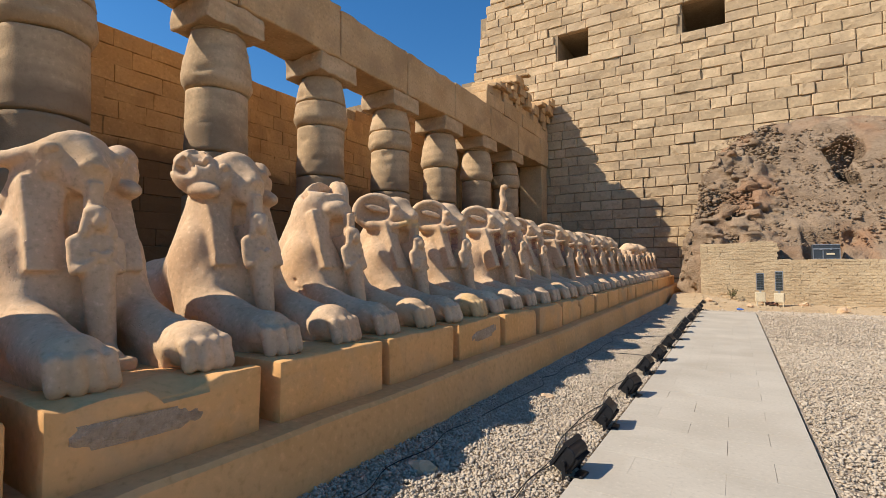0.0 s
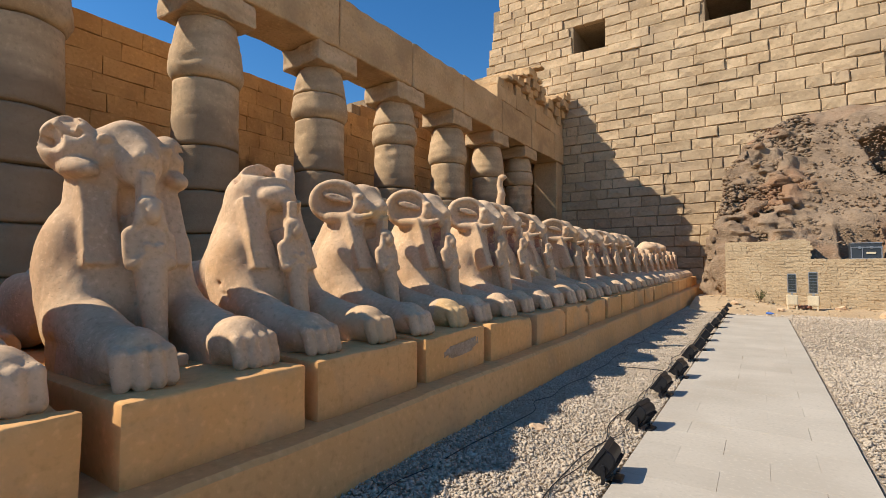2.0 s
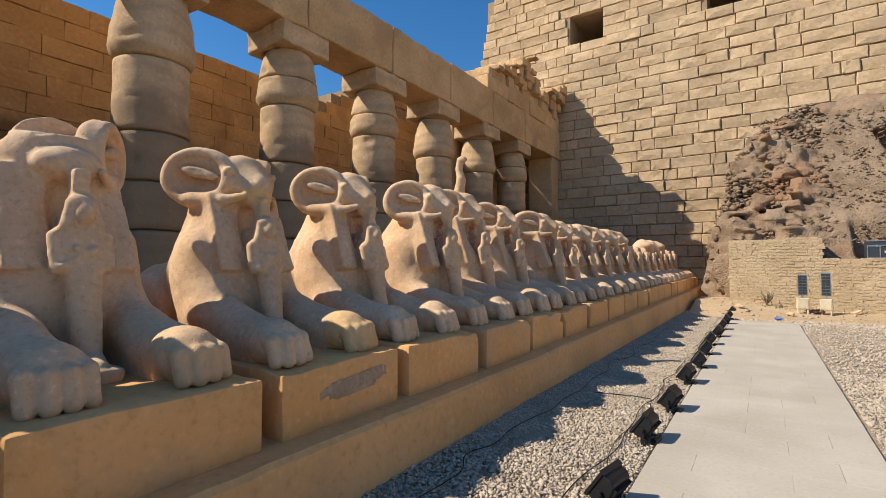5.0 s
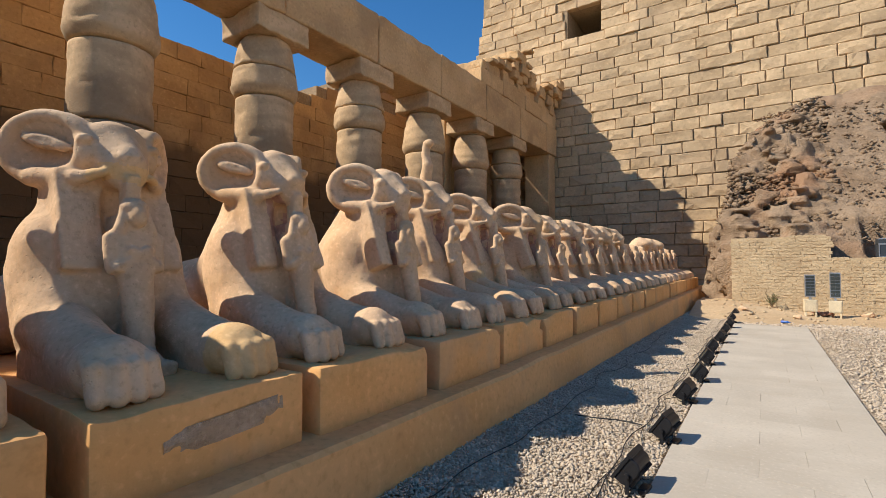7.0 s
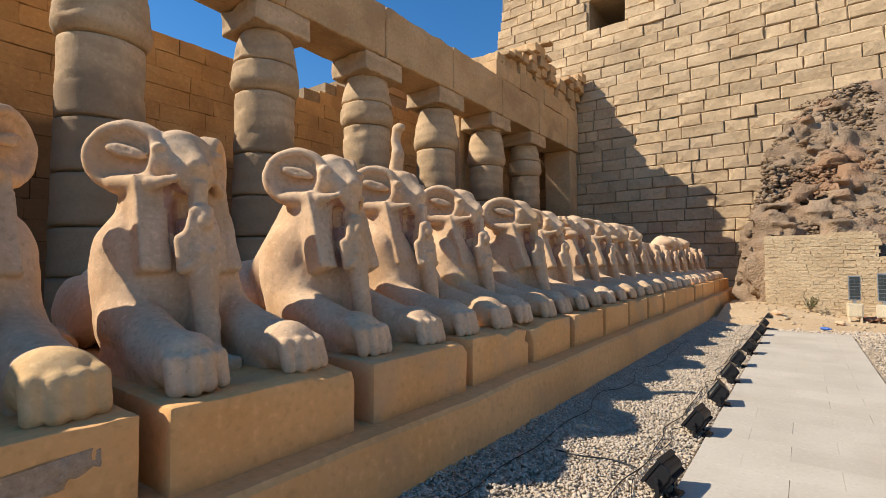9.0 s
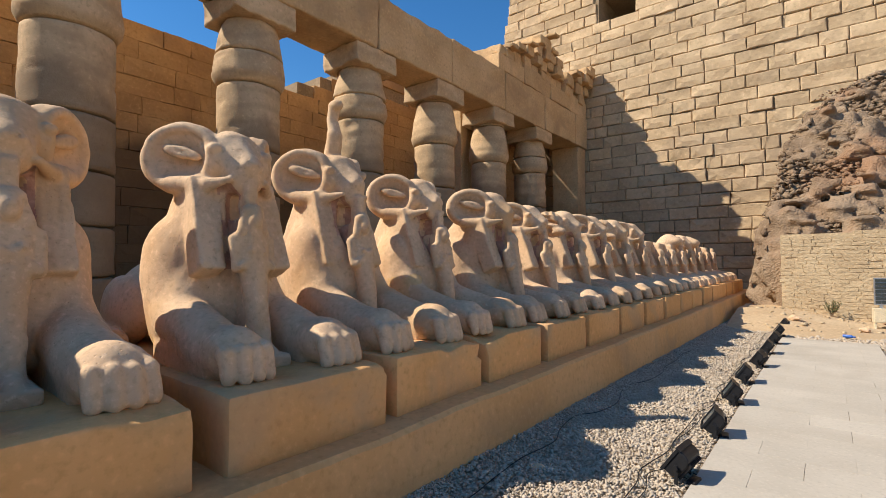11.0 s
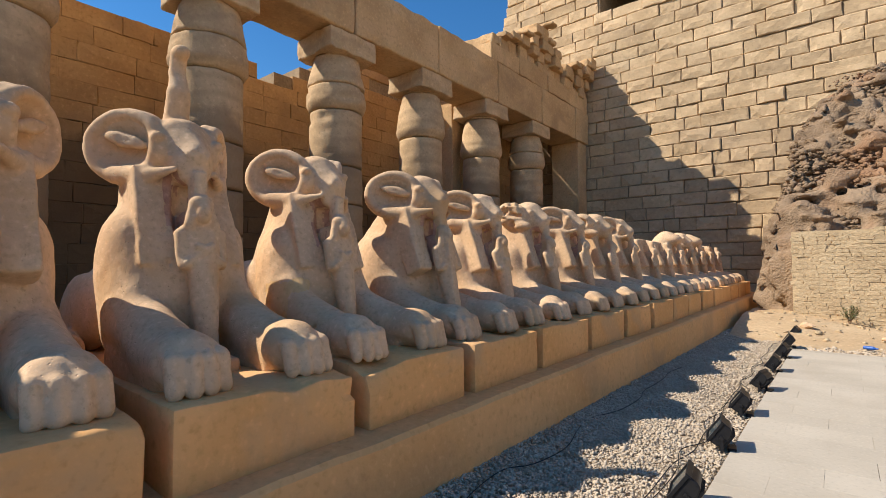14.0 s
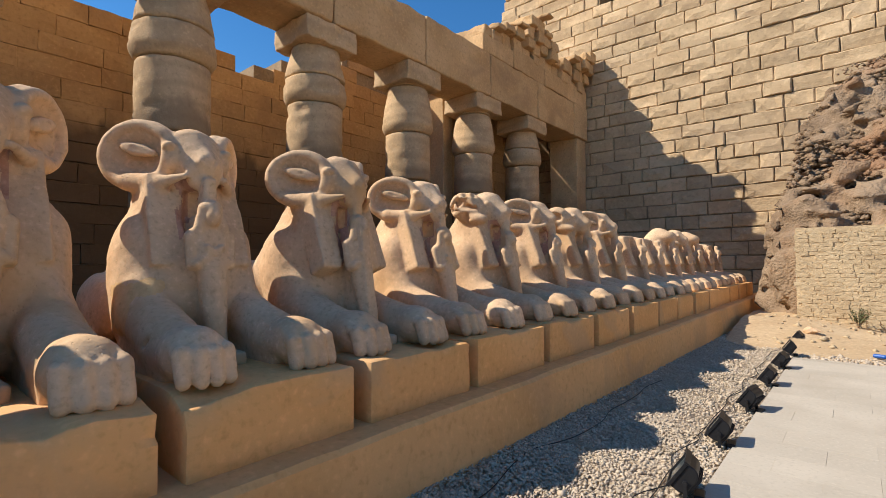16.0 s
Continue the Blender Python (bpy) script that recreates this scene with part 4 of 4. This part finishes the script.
# ---- floodlights along the gravel ----
def floodlight(n, x, y, turn):
    ob = empty("floodlight", pose(x, y, -0.03, 0, 0, turn) @ Matrix.Diagonal((0.66, 0.80, 0.64, 1)))
    tagged(ob, "black finned metal floodlight on a bracket aimed at the sphinxes", "floodlight", "floodlights along the path")
    tilt = Matrix.Translation((0, 0, 0.235)) @ Matrix.Rotation(radians(34), 4, "Y")
    body = bmesh.new()
    outline = [(-0.085, -0.145), (0.02, -0.145), (0.075, -0.11), (0.085, 0.06), (0.06, 0.135), (0.01, 0.165), (-0.085, 0.165)]
    ends = [[body.verts.new((x, e * 0.155, z)) for x, z in outline] for e in (-1, 1)]
    for i in range(len(outline)):
        k = (i + 1) % len(outline)
        body.faces.new((ends[0][i], ends[0][k], ends[1][k], ends[1][i]))
    body.faces.new(ends[0][::-1])
    body.faces.new(ends[1])
    bmesh.ops.recalc_face_normals(body, faces=list(body.faces))
    bmesh.ops.bevel(body, geom=list(body.edges), offset=0.016, segments=3, affect="EDGES", profile=0.5)
    body.transform(tilt)
    part("housing", body, BLACK, ob)
    lens = box((-0.098, -0.13, -0.12), (-0.084, 0.13, 0.14), 0.003)
    lens.transform(tilt)
    part("lens", lens, LENS, ob, "dark glass lens")
    rim = bmesh.new()
    for lo, hi in (((-0.12, -0.165, 0.16), (-0.06, 0.165, 0.178)), ((-0.11, -0.165, -0.16), (-0.075, 0.165, -0.142)),
                   ((-0.11, -0.165, -0.141), (-0.075, -0.147, 0.159)), ((-0.11, 0.147, -0.141), (-0.075, 0.165, 0.159))):
        box(lo, hi, 0.003, rim)
    rim.transform(tilt)
    part("visor", rim, BLACK, ob)
    for i in range(11):
        y0 = -0.138 + i * 0.0265
        fin = box((0.03, y0, -0.11), (0.11, y0 + 0.009, 0.115), 0.002)
        fin.transform(tilt)
        part("cooling_fin", fin, BLACK, ob)
    for e in (-1, 1):
        arm = box((-0.02, e * 0.172 - 0.005, 0.0), (0.02, e * 0.172 + 0.005, 0.25), 0.002)
        part("bracket_arm", arm, BLACK, ob)
        knob = lathe([(0.024, -0.012), (0.026, 0), (0.024, 0.012)], 12)
        knob.transform(Matrix.Translation((0, e * 0.184, 0.225)) @ Matrix.Rotation(radians(90), 4, "X"))
        part("knob", knob, BLACK, ob)
    part("foot", box((-0.05, -0.18, -0.01), (0.05, 0.18, 0.008), 0.002), BLACK, ob)
    driver = box((0.07, -0.09, 0.012), (0.17, 0.08, 0.075), 0.01)
    part("driver_box", driver, BLACK, ob)
    a = n * 1.7
    lead = [(0.12 + 0.02 * math.sin(a), 0.08, 0.05), (0.17, 0.13, 0.035), (0.16 + 0.04 * math.sin(a), 0.20, 0.012), (0.10, 0.26 + 0.03 * math.cos(a), 0.012),
            (0.02, 0.24, 0.014), (-0.02, 0.32, 0.012)]
    part("power_lead", tube(smooth_line(lead, 4), 0.005, 6), RUBBER, ob)


def smooth_line(points, cuts):
    """Points on a smooth curve through the given ones."""
    p = [Vector(q) for q in points]
    p = [2 * p[0] - p[1]] + p + [2 * p[-1] - p[-2]]
    out = []
    for i in range(1, len(p) - 2):
        for k in range(cuts):
            t = k / cuts
            out.append(0.5 * (2 * p[i] + (p[i + 1] - p[i - 1]) * t + (2 * p[i - 1] - 5 * p[i] + 4 * p[i + 1] - p[i + 2]) * t * t
                              + (3 * p[i] - p[i - 1] - 3 * p[i + 1] + p[i + 2]) * t ** 3))
    out.append(p[-2])
    return out


LAMP_Y = [2.35, 3.62, 4.84, 6.15, 7.55, 8.66, 10.1, 11.3, 12.62, 13.86, 15.2, 16.65, 18.05, 19.6, 21.2, 22.7]
rl = random.Random(17)
for n, y in enumerate(LAMP_Y):
    floodlight(n, -1.11 + rl.uniform(-0.03, 0.03), y, rl.uniform(-14, 10))
floodlight(30, -1.75, 26.9, 20)


def cable(x, y0, y1, wander, seed, radius=0.009, z=0.0):
    r = random.Random(seed)
    pts = []
    y = y0
    while y < y1:
        pts.append((x + r.uniform(-wander, wander), y, z + r.uniform(-0.004, 0.012)))
        y += r.uniform(0.25, 0.5)
    ob = part("cable", tube(smooth_line(pts, 4), radius, 6), RUBBER)
    tagged(ob, "black power cable lying loose on the gravel", "cable", "cables on the gravel")


cable(-1.34, 1.5, 22, 0.06, 1, 0.0045)
cable(-1.30, 2.0, 19, 0.08, 2, 0.0035)
cable(-2.2, 1.2, 16, 0.09, 3, 0.004, 0.035)
cross = [(-2.25, 8.75, 0.01), (-2.0, 8.9, 0.0), (-1.8, 8.85, 0.02), (-1.55, 8.98, 0.0), (-1.35, 8.9, 0.015)]
tagged(part("cable", tube(smooth_line(cross, 4), 0.007, 6), RUBBER), "black cable crossing the gravel to a floodlight", "cable", "cables on the gravel")
plug = lathe([(0.012, 0), (0.026, 0.004), (0.028, 0.05), (0.022, 0.055), (0.022, 0.10), (0.01, 0.104)], 14)
plug.transform(Matrix.Translation((-1.19, 8.0, 0.012)) @ Matrix.Rotation(radians(90), 4, "X") @ Matrix.Rotation(0.3, 4, "Y"))
tagged(part("cable_connector", plug, BLUE), "blue plastic cable connector beside a floodlight", "connector")
bottle = lathe([(0.02, 0), (0.035, 0.01), (0.036, 0.16), (0.015, 0.2), (0.016, 0.23), (0.01, 0.232)], 14)
bottle.transform(Matrix.Translation((0.02, 20.2, 0.02)) @ Matrix.Rotation(radians(90), 4, "Y") @ Matrix.Rotation(0.4, 4, "X"))
tagged(part("plastic_bottle", bottle, BLUE), "flattened blue plastic bottle lying on sand", "bottle")

# ---- things below the mound ----
def lamp_cabinet(x, y, h, turn):
    z = bank(x, y) - 0.075
    ob = empty("panel_floodlight", pose(x, y, z, 0, 0, turn))
    tagged(ob, "cream metal box with a tall dark grid panel above", "floodlight", "panel lights before the wall")
    for e in (-1, 1):
        part("leg", box((e * 0.12 - 0.02, -0.1, 0), (e * 0.12 + 0.02, 0.1, 0.16), 0.004), CREAM, ob)
    part("cabinet", box((-0.16, -0.12, 0.161), (0.16, 0.12, 0.52), 0.012), CREAM, ob)
    part("door_panel", box((-0.13, -0.128, 0.19), (0.13, -0.121, 0.49), 0.003), CREAM, ob)
    part("post", box((-0.03, -0.03, 0.521), (0.03, 0.03, 0.62), 0.004), ALUMINIUM, ob)
    part("panel_frame", box((-0.13, -0.035, 0.60), (0.13, 0.035, h), 0.006), ALUMINIUM, ob)
    rows = 7
    for i in range(rows):
        for k in (0, 1):
            z0 = 0.625 + (h - 0.65) * i / rows
            part("cell", box((-0.108 + k * 0.11, -0.045, z0 + 0.008), (-0.002 + k * 0.11, -0.0355, z0 + (h - 0.65) / rows - 0.006), 0.002), LENS, ob)


lamp_cabinet(0.80, 22.1, 1.27, 6)
lamp_cabinet(1.42, 22.35, 1.36, -8)


def flight_case(x0, x1, y0, y1, z0, z1):
    ob = empty("flight_case", Matrix.Translation((x0, y0, z0)))
    tagged(ob, "black flight case with aluminium edges on the wall ledge", "case")
    w, d, h = x1 - x0, y1 - y0, z1 - z0
    part("body", box((0.01, 0.01, 0.0), (w - 0.01, d - 0.01, h * 0.68), 0.006), CASE, ob)
    lid = part("lid", box((0.01, 0.01, h * 0.70), (w - 0.01, d - 0.01, h), 0.006), CASE, ob)
    for z in (0.0, h * 0.66, h * 0.69, h - 0.03):
        part("edge_strip", box((-0.004, -0.004, z), (w + 0.004, 0.009, z + 0.028), 0.002), ALUMINIUM, ob)
    for x in (0.0, w * 0.36, w - 0.03):
        part("edge_strip", box((x, -0.006, 0.03), (x + 0.028, 0.009, h * 0.655), 0.002), ALUMINIUM, ob)
    for x in (0.25, 0.62):
        part("latch", box((w * x, -0.02, h * 0.62), (w * x + 0.07, -0.007, h * 0.76), 0.004), ALUMINIUM, ob)
    part("label_plate", box((w * 0.5, -0.014, h * 0.3), (w * 0.8, -0.007, h * 0.42), 0.002), CREAM, ob)


flight_case(2.62, 3.48, 23.72, 24.32, 1.83, 2.42)


def shrub(x, y, z, size, seed):
    r = random.Random(seed)
    ob = empty("dry_shrub", Matrix.Translation((x, y, z)))
    tagged(ob, "small dusty green shrub at the wall foot", "shrub")
    stems, leaves = bmesh.new(), bmesh.new()
    for _ in range(34):
        a, b = r.uniform(0, 6.28), r.uniform(0.2, 1.0)
        tip = Vector((math.cos(a) * b * size * 0.6, math.sin(a) * b * size * 0.6, size * r.uniform(0.5, 1.0)))
        stick = tube([(0, 0, -0.03), tip * 0.5 + Vector((0, 0, 0.04)), tip], 0.004, 4)
        data = bpy.data.meshes.new("tmp")
        stick.to_mesh(data)
        stems.from_mesh(data)
        bpy.data.meshes.remove(data)
        stick.free()
        for _ in range(16):
            c = tip * r.uniform(0.4, 1.05)
            d = Vector((r.uniform(-1, 1), r.uniform(-1, 1), r.uniform(-0.3, 1))).normalized() * 0.035
            e = d.orthogonal().normalized() * 0.011
            leaves.faces.new([leaves.verts.new(c), leaves.verts.new(c + d * 0.5 + e), leaves.verts.new(c + d), leaves.verts.new(c + d * 0.5 - e)])
    part("stem", stems, MUD, ob)
    part("foliage", leaves, SHRUB, ob)


shrub(-0.15, 23.1, bank(-0.15, 23.1) - 0.07, 0.45, 3)


# ---- small stones: rubble and gravel ----
def chips(name, count, spots, size, mat, seed, label, category):
    """Angular stone chips, joined; spots(rng, count) gives places."""
    g = np.random.RandomState(seed)
    xyz = spots(g, count)
    octa = np.array([(1, 0, 0), (-1, 0, 0), (0, 1, 0), (0, -1, 0), (0, 0, 1), (0, 0, -1)], float)
    tri = np.array([(0, 2, 4), (2, 1, 4), (1, 3, 4), (3, 0, 4), (2, 0, 5), (1, 2, 5), (3, 1, 5), (0, 3, 5)])
    verts = octa[None] + g.uniform(-0.38, 0.38, (count, 6, 3))
    s = size * np.exp(g.normal(0, 0.32, (count, 1, 1)))
    verts *= s * np.stack([g.uniform(0.8, 1.35, count), g.uniform(0.6, 1.0, count), g.uniform(0.45, 0.8, count)], 1)[:, None, :]
    a, b = g.uniform(0, 6.28, count), g.uniform(-0.5, 0.5, count)
    ca, sa, cb, sb = np.cos(a)[:, None], np.sin(a)[:, None], np.cos(b)[:, None], np.sin(b)[:, None]
    x, y, z = verts[..., 0], verts[..., 1], verts[..., 2]
    y, z = y * cb - z * sb, y * sb + z * cb
    verts = np.stack([x * ca - y * sa, x * sa + y * ca, z], -1) + xyz[:, None, :]
    faces = (tri[None] + 6 * np.arange(count)[:, None, None]).reshape(-1, 3)
    data = bpy.data.meshes.new(name)
    data.vertices.add(count * 6)
    data.vertices.foreach_set("co", verts.reshape(-1))
    data.loops.add(len(faces) * 3)
    data.loops.foreach_set("vertex_index", faces.reshape(-1))
    data.polygons.add(len(faces))
    data.polygons.foreach_set("loop_start", np.arange(len(faces)) * 3)
    data.update(calc_edges=True)
    data.materials.append(mat)
    tagged(new(name, data), label, category, kind="stuff")


def spread_over(x0, x1, y0, y1, z, rise=None):
    def spots(g, count):
        x, y = g.uniform(x0, x1, count), g.uniform(y0, y1, count)
        if rise:
            zs = np.array([rise(p, q) for p, q in zip(x, y)]) + z + g.uniform(-0.006, 0.012, count)
        else:
            zs = np.full(count, z) + g.uniform(-0.006, 0.012, count)
        return np.stack([x, y, zs], 1)
    return spots


chips("gravel_stones", 62000, spread_over(-2.5, PATH_L - 0.02, 1.5, 14, -0.018, heap), 0.0128, GRAVEL, 1, "angular white limestone gravel by the plinth", "gravel")
chips("gravel_stones", 20000, spread_over(-2.5, PATH_L - 0.02, 14, 25, -0.02, heap), 0.015, GRAVEL, 2, "angular white limestone gravel by the plinth", "gravel")
chips("gravel_stones", 44000, spread_over(PATH_R + 0.05, 3.2, 3.0, 12, -0.024), 0.0135, GRAVEL, 3, "angular white limestone gravel beside the path", "gravel")
chips("gravel_stones", 32000, spread_over(PATH_R + 0.05, 8.5, 9, 18.8, -0.022), 0.019, GRAVEL, 4, "angular white limestone gravel beside the path", "gravel")
chips("gravel_stones", 5000, spread_over(-1.6, 4.5, 18.9, 20.6, -0.05), 0.026, GRAVEL, 5, "scattered white gravel at the path's end", "gravel")
chips("rubble", 260, spread_over(-1.9, 9, 20.5, 23.4, -0.06, bank), 0.05, MUD_STUFF, 6, "small earth lumps scattered on sand", "rubble")
def on_mound(g, count):
    """Places on the slope of the ramp."""
    x, t = g.uniform(-0.5, 7.5, count), g.uniform(0.05, 0.82, count)
    return np.stack([x, 24.3 + t * 8.5, 1.93 + t * 8.4], 1)


def on_flank(g, count):
    """Places on the broken side of the ramp, where its bricks lie bare."""
    x, y = g.uniform(-2.0, 2.0, count), g.uniform(25.0, 32.5, count)
    crest = np.interp(x, (-2.4, -1.75, -1.3, 0.0, 1.5, 3.7), (0.2, 3.0, 6.3, 8.3, 9.3, 9.7))
    return np.stack([x, y, np.minimum(1.9 + (y - 24.3) / 8.5 * 8.4, crest) + g.uniform(-0.15, 0.12, count)], 1)


chips("fallen_bricks", 2600, on_flank, 0.12, MUD, 13, "broken mud bricks bare on the ramp's side", "rubble")
chips("earth_lumps", 2200, on_mound, 0.06, MUD, 11, "clods and stones lying on the mud-brick ramp", "rubble")
chips("brick_rubble", 60, spread_over(0.9, 1.35, 22.2, 22.7, 0.02, bank), 0.07, RED_BRICK, 7, "broken red brick pieces between the panel lights", "rubble")
rs = random.Random(8)
for x, y, s in ((3.1, 20.9, 0.16), (0.45, 21.2, 0.09), (-0.9, 21.5, 0.11), (2.2, 22.8, 0.12), (-1.95, 5.6, 0.07), (-2.1, 3.1, 0.10), (-2.05, 9.6, 0.06)):
    bm = bmesh.new()
    bmesh.ops.create_icosphere(bm, subdivisions=2, radius=s, matrix=Matrix.Translation((x, y, (bank(x, y) if y > 19 else 0) - 0.06 + s * 0.5)) @ Matrix.Diagonal((1.3, 0.9, 0.65, 1)))
    wear(bm, s * 0.5, s * 1.2, x + y)
    tagged(part("loose_stone", bm, SPHINX_STONE), "loose weathered sandstone lump on the ground", "stone", "loose stones")


# ---- brick pier at the plinth's end ----
def brick_pier():
    ob = empty("brick_pier", Matrix.Translation((-2.28, 29.6, -0.1)))
    tagged(ob, "crumbling brown mud-brick pier at the plinth's end", "pier")
    r = random.Random(5)
    shapes = []
    for s in range(4):
        v, f = block_mesh(0.27, 0.11, 0.26, 70 + s, 0.015, 0.015, 0.015)
        data = bpy.data.meshes.new("brick")
        data.from_pydata(v, [], f)
        data.materials.append(MUD_DARK)
        shapes.append(data)
    part("core", box((0.03, 0.08, 0), (0.5, 0.6, 1.28), 0.01), MUD_DARK, ob)
    for row in range(12):
        for k in range(2):
            b = new("brick", r.choice(shapes))
            b.parent = ob
            b.matrix_basis = Matrix.Translation((k * 0.27 + r.uniform(-0.02, 0.02) - 0.06 * (row % 2), r.uniform(-0.03, 0.02), row * 0.11))


MUD_DARK = material("dark_mud_brick", (0.22, 0.15, 0.10), (0.34, 0.24, 0.16), 1.0, 2.0, 14.0, 0.6, 0.03, vary=0.2)
brick_pier()


# ---- paving slabs of the path ----
def paving():
    bed = part("path", box((PATH_L, -5, -0.12), (PATH_R, PATH_END, -0.008), 0), PAVER_JOINT)
    tagged(bed, "straight path of pale stone paving slabs", "path", kind="structure")
    r = random.Random(31)
    depth, row, y = 0.40, 0, -5.0
    width = (PATH_R - PATH_L) / 2.5
    shapes = {}

    def slab(w, kind):
        if (w, kind) not in shapes:
            bm = box((0.0006, 0.0006, -0.05), (w - 0.0006, depth - 0.0006, 0.0), 0.001)
            for v in bm.verts:
                v.co.x += random.Random(kind * 50 + len(shapes)).uniform(-0.001, 0.001)
            data = bpy.data.meshes.new("slab")
            bm.to_mesh(data)
            bm.free()
            data.materials.append(PAVER)
            shapes[w, kind] = data
        return shapes[w, kind]
    while y + depth < PATH_END + 0.01:
        widths = [width, width, width / 2] if row % 2 else [width / 2, width, width]
        x = PATH_L
        for w in widths:
            ob = new("slab", slab(round(w, 4), r.randrange(3)))
            ob.parent = bed
            ob.matrix_basis = pose(x, y, r.uniform(-0.0012, 0.0006), r.uniform(-0.05, 0.05), r.uniform(-0.04, 0.04), 0)
            x += w
        y += depth
        row += 1


PAVER_JOINT = material("sandy_paving_joint", (0.43, 0.37, 0.29), (0.51, 0.445, 0.355), 1.0, 2.0, 20.0, 0.3, 0.01, vary=0.0)
paving()

pylon()
court_wall()
mud_wall()
